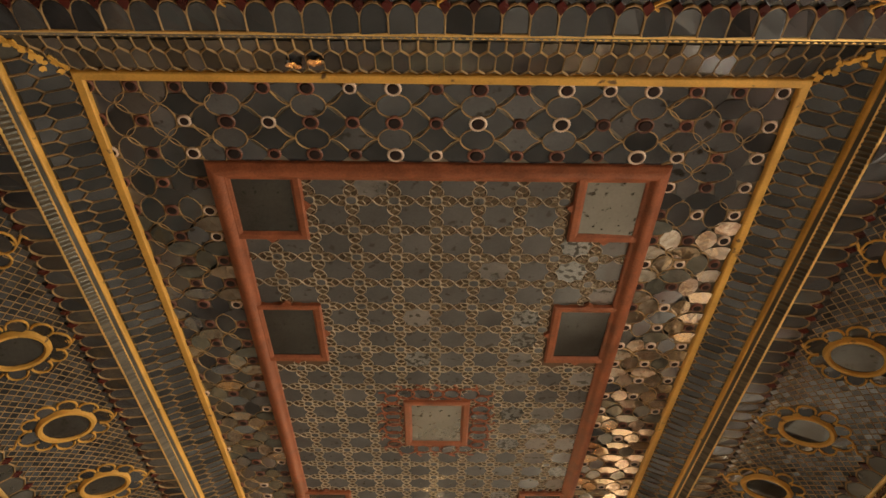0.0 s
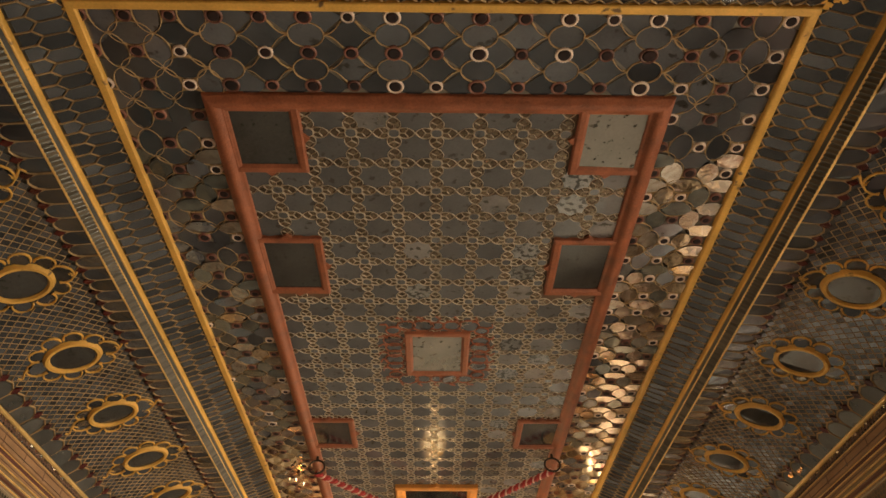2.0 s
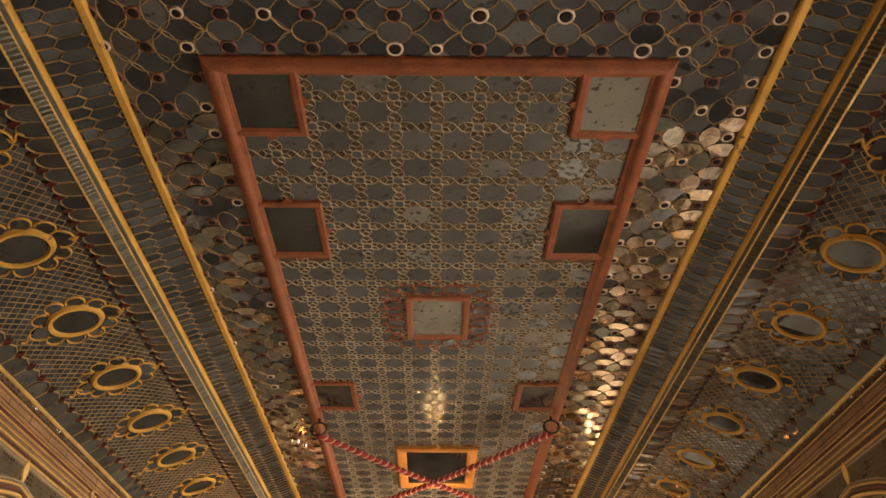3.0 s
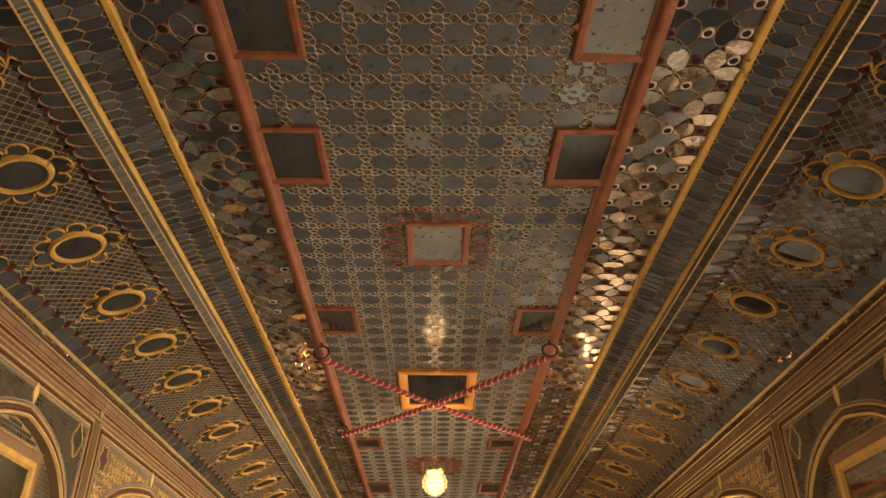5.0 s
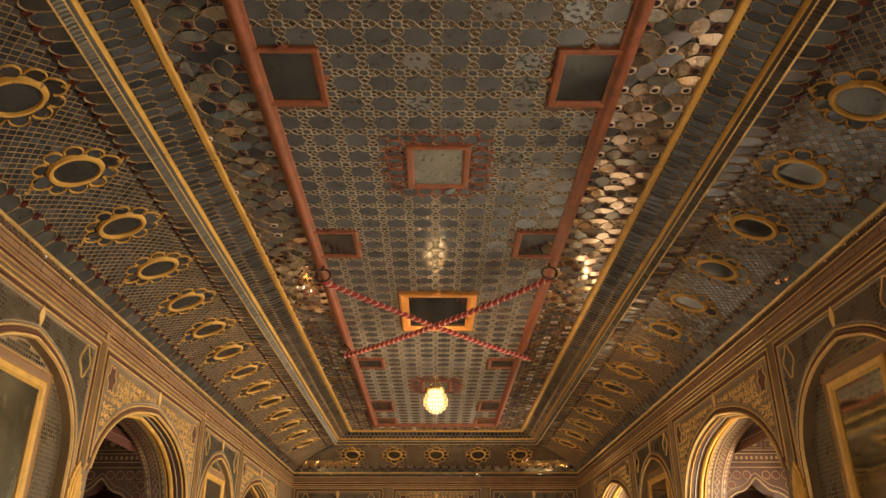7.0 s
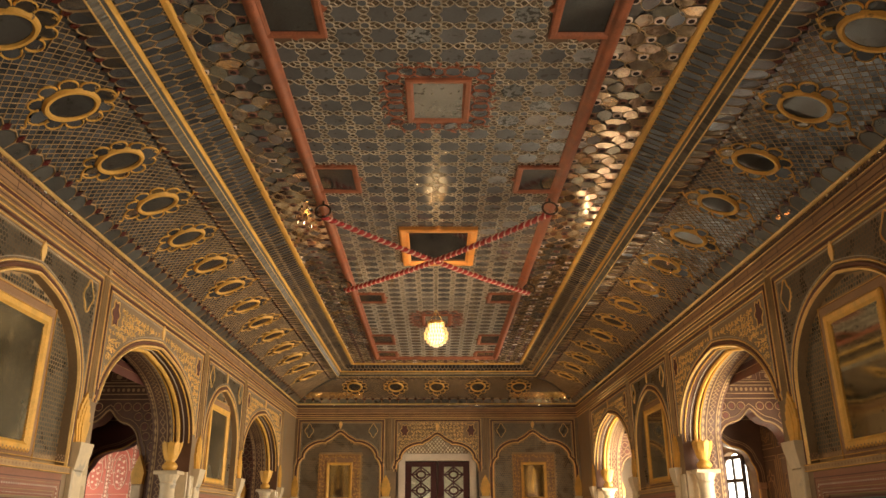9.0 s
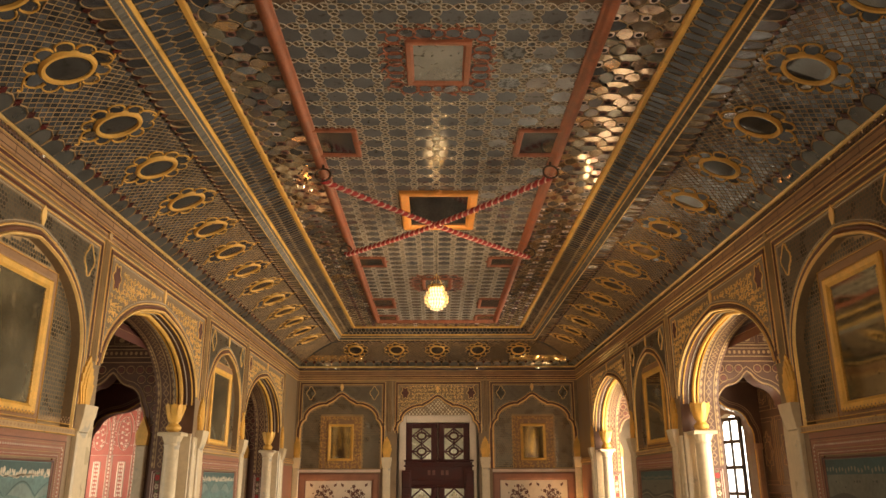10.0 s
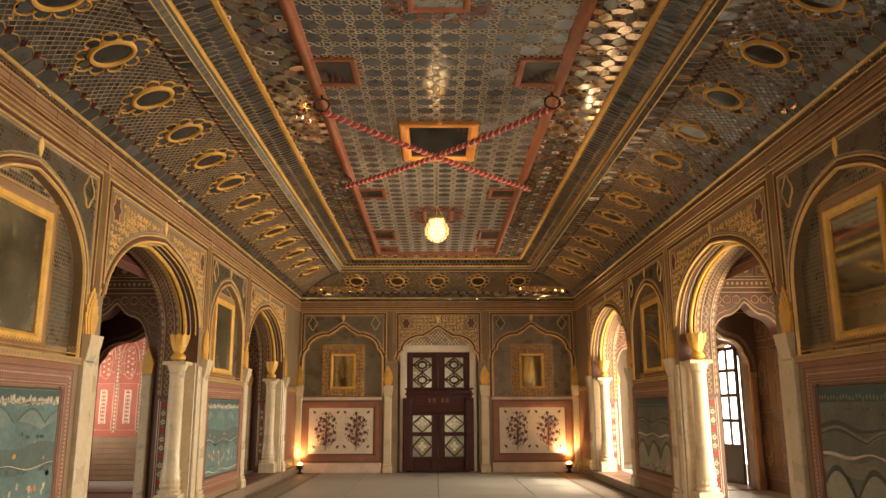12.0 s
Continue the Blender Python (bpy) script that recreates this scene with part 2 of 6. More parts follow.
def sweep(mb, prof, mi=0):
    """A moulding all round the hall: prof is a list of (inset from the walls, height)."""
    vs = []
    for s, z in prof:
        vs += [(XL + s, Y0 + s, z), (XR - s, Y0 + s, z), (XR - s, Y1 - s, z), (XL + s, Y1 - s, z)]
    mb.add(vs, [(4 * k + i, 4 * k + (i + 1) % 4, 4 * k + 4 + (i + 1) % 4, 4 * k + 4 + i) for k in range(len(prof) - 1) for i in range(4)], mi)


def roll(s, z, r, n=8, a0=0, a1=360):
    return [(s + r * math.cos(radians(a0 + (a1 - a0) * i / n)), z + r * math.sin(radians(a0 + (a1 - a0) * i / n))) for i in range(n + 1)]


# ---- the cove's curve: inset s, height z ----
COVE = 0.914
def cove_z(s):
    return 3.42 + 0.776 * s - 0.392 * s * s

_s = np.linspace(0, COVE, 120)
_z = cove_z(_s)
_a = np.concatenate([[0], np.cumsum(np.hypot(np.diff(_s), np.diff(_z)))])
ARC = float(_a[-1])


def cove_map(side):
    """u along the wall, v arc length up the cove, w out of it."""
    wm = wall_map(side)
    def mp(u, v, w):
        s = float(np.interp(v, _a, _s))
        d = 0.776 - 0.784 * s
        L = math.hypot(1, d)
        return wm(u, cove_z(s) - w / L, s + w * d / L)
    return mp


def span(side, inset):
    return (Y0 + inset, Y1 - inset) if side in ("west", "east") else (XL + inset, XR - inset)


# ---- ceiling ----
ceiling = Mesh()
for s0, s1, n, k in ((0.0, COVE, 26, 1),):
    sweep(ceiling, [(s, cove_z(s) + 0.004) for s in np.linspace(s0, s1, n)], k)
sweep(ceiling, [(COVE, 3.806), (0.93, 3.825), (0.953, 3.852), (0.974, 3.906), (0.985, 3.90)], 1)
sweep(ceiling, [(0.985, 3.90), (1.22, ZC)], 1)
sweep(ceiling, [(1.22, ZC), (1.70, ZC)], 3)
sweep(ceiling, [(1.70, ZC), (2.0, ZC), (2.76, ZC)], 2)
ceiling = tagged(ceiling.make("ceiling", [CAME, BED, RUST, GROUT]), "coved ceiling covered in tarnished mirror mosaic with gold lines", "ceiling", kind="structure")

strips = Mesh()
sweep(strips, [(1.200, 3.993), (1.202, 3.974), (1.208, 3.968), (1.240, 3.968), (1.247, 3.974), (1.249, ZC)])
strips.make("gold_strip", GOLD, ceiling, "ochre gold flat strip")
strips = Mesh()
sweep(strips, [(0.960, 3.873), (0.967, 3.874), (0.972, 3.880), (0.976, 3.892), (0.979, 3.903), (0.974, 3.908)])
strips.make("gold_strip", GOLD, ceiling, "ochre gold moulded strip")
strips = Mesh()
sweep(strips, roll(0.948, 3.846, 0.006))
sweep(strips, roll(0.907, 3.798, 0.007), 0)
sweep(strips, roll(0.02, 3.415, 0.016), 0)
strips.make("gold_line", GOLD_LINE, ceiling, smooth=True)

# ribbed bead strip, hexagon strip
beads, hexes, lines = Mesh(), Mesh(), Mesh()
for side in SIDES:
    wm = wall_map(side)
    a, b = span(side, 0.93)
    n = int((b - a) / 0.030)
    for i in range(n):
        u = a + (b - a) * (i + 0.5) / n
        k = 0.018                                       # the ribs lie aslant
        p = [wm(u - 0.013, 3.803, 0.910), wm(u, 3.791, 0.917), wm(u + 0.013, 3.803, 0.910), wm(u + k + 0.013, 3.850, 0.945), wm(u + k, 3.838, 0.952), wm(u + k - 0.013, 3.850, 0.945)]
        beads.add(p, ((0, 1, 4, 5), (1, 2, 3, 4)))
    def strip(u, v, w, wm=wm):
        k = v / 0.24
        return wm(u, 3.896 + 0.095 * k - w * 0.92, 0.985 + 0.22 * k + w * 0.39)
    n = int((b - a) / 0.071)
    d = (b - a) / n
    for i in range(n):
        u = a + d * (i + 0.5)
        v0, v1 = 0.075, 0.232
        if not (span(side, 1.09)[0] < u < span(side, 1.09)[1]):
            continue
        big = [(u - d * 0.46, v0 + 0.035), (u, v0 + 0.002), (u + d * 0.46, v0 + 0.035), (u + d * 0.46, v1 - 0.03), (u, v1), (u - d * 0.46, v1 - 0.03)]
        hexes.tile(big, strip, 0.004, 0.03, side=False)
        small = [(u + d * 0.5 - 0.028, 0.012), (u + d * 0.5 + 0.028, 0.012), (u + d * 0.5 + 0.030, 0.062), (u + d * 0.5, 0.092), (u + d * 0.5 - 0.030, 0.062)]
        hexes.tile(small, strip, 0.005, 0.05, side=False)
        lines.ribbon([(u - d * 0.5, v0 + 0.03), (u, v0 - 0.006), (u + d * 0.5, v0 + 0.03), (u + d * 0.5, v1 - 0.028), (u, v1 + 0.006), (u - d * 0.5, v1 - 0.028)], strip, 0.009, 0.009, True)
        lines.ribbon([(u, 0.0), (u, v0)], strip, 0.010, 0.008)
# ragged gold blots over the strip's near corners
blots = Mesh()
g = random.Random(31)
for side in ("south", "east", "west"):
    wm = wall_map(side)
    for end in ((0, 1) if side == "south" else (0,)):
        for k in range(15):
            t = g.uniform(0.05, 1.0)
            depth = 0.985 + 0.22 * t
            e = span(side, depth)[end]
            u = e + (1 if end == 0 else -1) * abs(g.gauss(0.0, 0.03))
            blots.tile([(u + g.uniform(0.006, 0.018) * math.cos(q), 0.24 * t + g.uniform(0.008, 0.02) * math.sin(q)) for q in np.linspace(0, 6.283, 8, False)], lambda a, b, w, wm=wm: wm(a, 3.896 + 0.095 * b / 0.24 - w * 0.92, 0.985 + 0.22 * b / 0.24 + w * 0.39), 0.010, 0.05)
tagged(blots.make("gold_blots", GOLD_LEAF, ceiling, "ragged gold blots over the strip's corners"), kind="stuff")
beads.make("bead_strip", material("pale_glass_bead", (0.13, 0.105, 0.075), 0.5, 0.0, 0.2, 8, 60, 0.0, 0.5), ceiling, "ribbed strip of pale glass beads")
hexes.make("hexagon_mirrors", MIRROR_DARK, ceiling, "elongated hexagonal mirror pieces")

# cove: scales, lattice, ovals, upper scales
sparks, scales, lattice, gems, rings, panes, petals = Mesh(), Mesh(), Mesh(), Mesh(), Mesh(), Mesh(), Mesh()
OV = float(np.interp(0.46, _s, _a))
for side in SIDES:
    mp = cove_map(side)
    if side in ("west", "east"):
        ovals = [4.22 + 0.785 * k for k in range(-3, 13)]
    else:
        ovals = [XC + 0.8 * k for k in range(-2, 3)]
    far_side = side == "south"
    # grey scales along the foot of the cove
    a, b = span(side, 0.0)
    n = round((b - a) / 0.168)
    d = (b - a) / n
    for i in range(n):
        u = a + d * (i + 0.5)
        shape = [(u - d * 0.46, 0.03), (u + d * 0.46, 0.03), (u + d * 0.46, 0.095), (u + d * 0.33, 0.128), (u, 0.15), (u - d * 0.33, 0.128), (u - d * 0.46, 0.095)]
        # paler scales at the north wall's right: a bright reflection put into colour
        scales.tile(shape, mp, 0.008, 0.05, 1 if side == "north" and u > 0.6 and i % 4 else 0)
        lines.ribbon([(u - d * 0.5, 0.03), (u - d * 0.5, 0.1), (u - d * 0.36, 0.14), (u, 0.162), (u + d * 0.36, 0.14), (u + d * 0.5, 0.1)], mp, 0.012, 0.01)
        x = u + d * 0.5
        gems.tile([(x - 0.03, 0.142), (x, 0.11), (x + 0.03, 0.142), (x, 0.18)], mp, 0.012, 0.03)
    # row of tiny mirror beads at the foot
    n = round((b - a) / 0.06)
    for i in range(n):
        cu = a + (b - a) * (i + 0.5) / n
        sparks.lathe([(0.013, 0.0), (0.012, 0.006), (0.007, 0.011), (0.0001, 0.013)], lambda p, q, w, cu=cu: mp(cu + p, 0.014 + q, w), 8)
    # diamond lattice
    du = dv = 0.033
    v_lo, v_hi = 0.18, 0.865
    rows = int((v_hi - v_lo) / dv)
    for j in range(rows):
        v = v_lo + dv * (j + 0.5)
        lo, hi = span(side, float(np.interp(v, _a, _s)) + 0.03)
        for i in range(int(lo / (2 * du)) - 1, int(hi / (2 * du)) + 2):
            u = 2 * du * (i + (0.5 if j % 2 else 0.0))
            if u < lo or u > hi or any(((u - o) / 0.235) ** 2 + ((v - OV) / 0.235) ** 2 < 1 for o in ovals):
                continue
            g = 0.93
            # gold-tinted, more tilted tiles in the north corners imitate glints
            lattice.tile([(u - du * g, v), (u, v - dv * g), (u + du * g, v), (u, v + dv * g)], mp, 0.003, *((0.13, 1) if side == "north" and abs(u - XC) > 1.45 and v < 0.36 else (0.03, 0)), side=False)
            for sg in (-1, 1):
                lines.ribbon([(u, v - dv), (u + sg * du, v)], mp, 0.0075, 0.006)
    # ovals in cusped gold outlines
    for o in ovals:
        panes.tile(ell(o, OV, 0.118, 0.135, 18), mp, 0.012, 0.02)
        rings.ribbon(ell(o, OV, 0.136, 0.155, 28), mp, 0.046, 0.026, True)
        for k in range(10):
            t = 2 * math.pi * (k + 0.5) / 10
            big = 0.075 if k in (2, 7) else 0.055
            cu, cv = o + 0.19 * math.cos(t), OV + 0.205 * math.sin(t)
            petals.tile(ell(cu, cv, big * 0.86, big * 0.8, 9), mp, 0.005, 0.12, side=False)
            lobe = [(cu + big * math.cos(t + q), cv + big * math.sin(t + q)) for q in np.linspace(-1.9, 1.9, 9)]
            rings.ribbon(lobe, mp, 0.013, 0.012)
        for sg in (-1, 1):
            rings.ribbon([(o + sg * 0.03 * math.sin(q * 2), OV + sg * (0.25 + 0.03 * q)) for q in np.linspace(0, 3, 8)], mp, 0.016, 0.012)
    # scales and red gems under the bead strip
    a, b = span(side, 0.86)
    n = round((b - a) / 0.108)
    d = (b - a) / n
    for i in range(n):
        u = a + d * (i + 0.5)
        shape = [(u - d * 0.46, ARC - 0.012), (u + d * 0.46, ARC - 0.012), (u + d * 0.46, ARC - 0.085), (u + d * 0.38, ARC - 0.118), (u + d * 0.2, ARC - 0.137), (u, ARC - 0.143), (u - d * 0.2, ARC - 0.137), (u - d * 0.38, ARC - 0.118), (u - d * 0.46, ARC - 0.085)]
        petals.tile(shape, mp, 0.006, 0.06, side=False)
        lines.ribbon([(u - d * 0.5, ARC - 0.012), (u - d * 0.5, ARC - 0.09), (u - d * 0.4, ARC - 0.125), (u - d * 0.2, ARC - 0.146), (u, ARC - 0.153), (u + d * 0.2, ARC - 0.146), (u + d * 0.4, ARC - 0.125), (u + d * 0.5, ARC - 0.09)], mp, 0.009, 0.01)
        x = u + d * 0.5
        gems.tile([(x - 0.022, ARC - 0.148), (x - 0.010, ARC - 0.122), (x, ARC - 0.108), (x + 0.010, ARC - 0.122), (x + 0.022, ARC - 0.148), (x, ARC - 0.172)], mp, 0.014, 0.03)
# added slivers aimed for glints: place, facing, half spread in x and y, number
shards = Mesh()
g = random.Random(77)
for place, facing, sx, sy, n in (((2.755, 5.43, 3.468), (-0.823, 0.007, -0.567), 0.012, 0.05, 7), ((2.735, 5.54, 3.480), (-0.821, 0.0, -0.572), 0.012, 0.04, 5),
                                 ((2.372, 7.24, 3.684), (-0.776, -0.102, -0.623), 0.03, 0.07, 8), ((2.428, 7.46, 3.660), (-0.784, -0.116, -0.611), 0.03, 0.05, 6),
                                 ((-2.398, 7.82, 3.645), (0.781, -0.134, -0.61), 0.02, 0.03, 3),
                                 ((-1.25, 6.62, 3.992), (0.030, 0.0, -1.0), 0.07, 0.20, 13), ((-1.30, 7.05, 3.992), (0.025, -0.01, -1.0), 0.09, 0.22, 7), ((-1.40, 7.45, 3.992), (0.02, -0.02, -1.0), 0.06, 0.06, 3),
                                 ((1.235, 7.18, 3.992), (-0.005, -0.027, -1.0), 0.035, 0.10, 5),
                                 ((-0.597, 1.753, 3.944), (0.030, 0.367, -0.930), 0.03, 0.012, 5), ((-0.500, 1.733, 3.936), (0.001, 0.366, -0.931), 0.03, 0.02, 8)):
    for k in range(n):
        f = (Vector(facing).normalized() + Vector((g.gauss(0, 0.006), g.gauss(0, 0.006), 0))).normalized()
        a = f.cross(Vector((0, 1, 0.2))).normalized()
        b = f.cross(a)
        c = Vector(place) + a * g.uniform(-sx, sx) + b * g.uniform(-sy, sy) + f * 0.012
        r = g.uniform(0.009, 0.017)
        rim = [c + a * r * g.uniform(0.7, 1.2) * math.cos(t) + b * 1.3 * r * g.uniform(0.7, 1.2) * math.sin(t) for t in np.linspace(0, 6.283, 7, False)]
        shards.add(rim + [p - f * 0.012 for p in rim], [tuple(range(7))] + [(i, (i + 1) % 7, (i + 1) % 7 + 7, i + 7) for i in range(7)])
tagged(shards.make("glint_slivers", MIRROR_GLINT, ceiling, "added mirror slivers aimed to show lamp glints"), kind="stuff")
scales.make("grey_scales", [SILVER, MIRROR_SHEEN], ceiling, "row of grey scale-shaped mirrors")
tagged(sparks.make("bead_mirrors", material("silvered_glass_bead", (0.80, 0.70, 0.55), 0.16, 1.0, 0.2, 9, 80, 0.0, 0.3, rough_var=0.03), ceiling, "row of tiny silvered glass beads", True), kind="stuff")
lattice.make("diamond_lattice", [MIRROR_DARK, MIRROR_SPARK], ceiling, "fine diamond lattice of small mirrors")
petals.make("petal_mirrors", MIRROR_DARK, ceiling)
panes.make("oval_mirrors", MIRROR_BIG, ceiling, "dark oval mirrors")
gems.make("red_gems", material("red_glass_gem", (0.06, 0.007, 0.006), 0.25, 0.0, 0.25, 9, 60, 0.0, 0.5), ceiling, "dark red glass gems between the scales")
rings.make("oval_rings", GOLD, ceiling, "gold oval rings with cusped outlines")

# border of round mirrors with red bosses
BX0, BX1, BY0, BY1 = -1.10, 1.13, 2.32, 13.56        # red frame, outer edges
def lens(cx, cy, a, b, n=14):
    """A rounded outline pointed at its two ends along the longer half-width."""
    out = []
    for k in range(n):
        t = 2 * math.pi * k / n
        c, s = math.cos(t), math.sin(t)
        if a > b:
            out.append((cx + a * c, cy + b * s * abs(s) ** 0.15))
        else:
            out.append((cx + a * c * abs(c) ** 0.15, cy + b * s))
    return out


discs, dots, dot_rings, pale = Mesh(), Mesh(), Mesh(), Mesh()
SX, SY = 0.19, 0.1855
rng = random.Random(5)


def in_border(x, y):
    inner = BX0 + 0.03 < x < BX1 - 0.03 and BY0 + 0.03 < y < BY1 - 0.03
    return XL + 1.22 < x < XR - 1.22 and Y0 + 1.22 < y < Y1 - 1.22 and not inner


def shrunk(pts, k, jitter=0.0):
    cx, cy = sum(p[0] for p in pts) / len(pts), sum(p[1] for p in pts) / len(pts)
    return [(cx + (u - cx) * q, cy + (v - cy) * q) for (u, v), q in zip(pts, [k + rng.uniform(-jitter, jitter) for _ in pts])]


def trim(pts):
    """Keeps a mirror piece within the border's field."""
    return [(min(max(u, XL + 1.235), XR - 1.235), min(max(v, Y0 + 1.235), Y1 - 1.235)) for u, v in pts]


def boss(x, y, r, ring, wide):
    dots.lathe([(r, 0.0), (r, 0.0125), (r * 0.6, 0.012), (0.0001, 0.0118)], lambda a, b, c: (x + a, y + b, ZC - c), 12)
    n = 40
    ring.ribbon([(x + (r + wide / 2 + 0.0022 * (-1) ** k) * math.cos(2 * math.pi * k / n), y + (r + wide / 2 + 0.0022 * (-1) ** k) * math.sin(2 * math.pi * k / n)) for k in range(n)], on_ceiling, wide, 0.0135, True)


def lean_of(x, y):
    """Tilt given to side-border pieces so that they catch the bright openings' reflection."""
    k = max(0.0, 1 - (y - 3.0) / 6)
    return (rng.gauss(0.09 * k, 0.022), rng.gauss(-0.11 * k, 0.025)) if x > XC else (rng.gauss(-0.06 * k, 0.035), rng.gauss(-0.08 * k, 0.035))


def border_piece(x, y, pts, chance):
    """A side-border mirror, tilted and brightened to imitate glare, or lying flat."""
    flat_zone = 6.2 < y < 7.7 or y < 2.7
    if not flat_zone and rng.random() < chance and 2.0 < y < 12.0:
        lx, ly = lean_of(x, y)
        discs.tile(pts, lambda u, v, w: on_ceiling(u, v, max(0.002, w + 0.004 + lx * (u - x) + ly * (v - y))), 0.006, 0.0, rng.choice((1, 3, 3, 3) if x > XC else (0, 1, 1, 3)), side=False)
    else:
        # smoother, brighter pieces from y 6.2 to 7.7 are added for uplight glints
        discs.tile(pts, on_ceiling, 0.006, 0.016, 4 if y > 6 and flat_zone and rng.random() < 0.7 else rng.choice((0, 2, 2)), side=False)


for i in range(-9, 10):
    for j in range(-1, 66):
        x, y = i * SX, 2.09 + (j - 1) * SY
        cy, q = y + SY / 2, x + SX / 2
        side_zone = abs(x - XC) > 1.05
        if in_border(x, y):
            big = i % 2 and not side_zone
            r = (0.024 if big else 0.018) + rng.random() * 0.006
            boss(x, y, r, pale if rng.random() < (0.25 if not side_zone else 0.42 if x > XC else 0.10) else dot_rings, 0.015 if big else 0.012)
        if side_zone:
            if in_border(x, cy):
                border_piece(x, cy, shrunk(lens(x, cy, 0.089, 0.058), 0.99, 0.06), 0.85 if x > XC else 0.6)
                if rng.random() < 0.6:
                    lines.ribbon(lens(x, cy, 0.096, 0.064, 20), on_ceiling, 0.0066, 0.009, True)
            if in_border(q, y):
                border_piece(q, y, shrunk(lens(q, y, 0.054, 0.086), 0.985, 0.06), 0.8 if x > XC else 0.55)
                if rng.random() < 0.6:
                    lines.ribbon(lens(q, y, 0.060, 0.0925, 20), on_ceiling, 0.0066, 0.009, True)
            continue
        # the end borders: ovals between the bosses of every other row, tied by curved lines
        if not in_border(x, cy) and not in_border(x, y):
            continue
        if i % 2:
            oval = ell(x, cy, 0.079, 0.064, 22)
            if in_border(x, cy):
                discs.tile(trim(shrunk(oval, 0.93)), on_ceiling, 0.006, 0.02, rng.choice((0, 2, 2)), side=False)
                lines.ribbon(trim(oval), on_ceiling, 0.0078, 0.010, True)
                for sx in (-1, 1):
                    for sy in (-1, 1):
                        p, e = (x + sx * 0.079, cy), (x + sx * (SX - 0.03), cy + sy * (SY / 2 - 0.022))
                        arc = [(p[0] + (e[0] - p[0]) * t, p[1] + (e[1] - p[1]) * t - sy * 0.016 * math.sin(math.pi * t)) for t in np.linspace(0, 1, 8)]
                        if all(in_border(*a) for a in arc):
                            lines.ribbon(arc, on_ceiling, 0.0075, 0.010)
            if in_border(x, y):
                low = [(x + 0.079 * math.cos(t), y - SY / 2 + 0.064 * math.sin(t)) for t in np.linspace(0, math.pi, 9)]
                high = [(x + 0.079 * math.cos(t), y + SY / 2 - 0.064 * math.sin(t)) for t in np.linspace(math.pi, 0, 9)]
                discs.tile(trim(shrunk(low + [(x - SX + 0.01, y)] + high + [(x + SX - 0.01, y)], 0.94)), on_ceiling, 0.005, 0.012, rng.choice((0, 2, 2)), side=False)
        elif in_border(x, cy):
            discs.tile(trim(shrunk([(x, y + 0.01), (x + 0.06, cy - 0.045), (x + SX - 0.083, cy), (x + 0.06, cy + 0.045), (x, y + SY - 0.01), (x - 0.06, cy + 0.045), (x - SX + 0.083, cy), (x - 0.06, cy - 0.045)], 0.95)), on_ceiling, 0.006, 0.02, rng.choice((0, 2, 2)), side=False)
discs.make("round_mirrors", [MIRROR, MIRROR_BLUE, MIRROR_DARK, MIRROR_GLARE, MIRROR_GLINT], ceiling, "round mirrors in a net of gold lines")
dots.make("red_bosses", DOT, ceiling, "dark red glass bosses", True)
dot_rings.make("boss_rings", DOT_RING, ceiling, "brownish red rings", True)
pale.make("boss_rings", PALE_RING, ceiling, "pale pink rings", True)
lines.make("mosaic_lines", CAME, ceiling, "raised tan plaster lines")

# panels let into the mirror field: x0, x1, y0, y1
SIDE_PANELS = [(xa, xb, ya, yb) for ya, yb in ((2.365, 2.835), (3.375, 3.92), (5.70, 6.23), (9.43, 9.86), (11.75, 12.40), (13.0, 13.46)) for xa, xb in ((-1.05, -0.655), (0.69, 1.085))]
ORNATE = [(-0.205, 0.245, 4.38, 4.955), (-0.20, 0.24, 10.5, 11.12)]
SQUARE = (-0.365, 0.43, 7.10, 8.22)

tiles, knots = Mesh(), Mesh()
CW, CH = 0.213, 0.2075
def free(x, y, m=0.03):
    for a, b, c, d in SIDE_PANELS + ORNATE + [SQUARE]:
        if a - m < x < b + m and c - m < y < d + m:
            return False
    return -1.0 < x < 1.04 and 2.40 < y < 13.48

def leaf(x0, y0, dx, dy):
    """A pointed loop of the chain that leaves a crossing at x0, y0 along dx, dy."""
    out = [(0.025, 0.020), (0.034, 0.030), (0.046, 0.035), (0.060, 0.036), (0.076, 0.032), (0.091, 0.021), (0.107, -0.004)]
    pts = out[:-1] + [(0.105, 0.001), (0.105, -0.001)] + [(a, -b) for a, b in out[-2::-1]]
    return [(x0 + a * dx - b * dy, y0 + a * dy + b * dx) for a, b in pts]

def cell(cx, cy):
    """A square mirror that swells between the chain's links."""
    hx, hy = CW / 2, CH / 2
    q = []
    for a in range(4):
        c, d = ((1, 0), (0, 1), (-1, 0), (0, -1))[a]
        for t, w in ((-0.63, 0.63), (-0.36, 0.655), (0.0, 0.84), (0.36, 0.655)):
            q.append((cx + hx * (c * w - d * t), cy + hy * (d * w + c * t)))
    return q


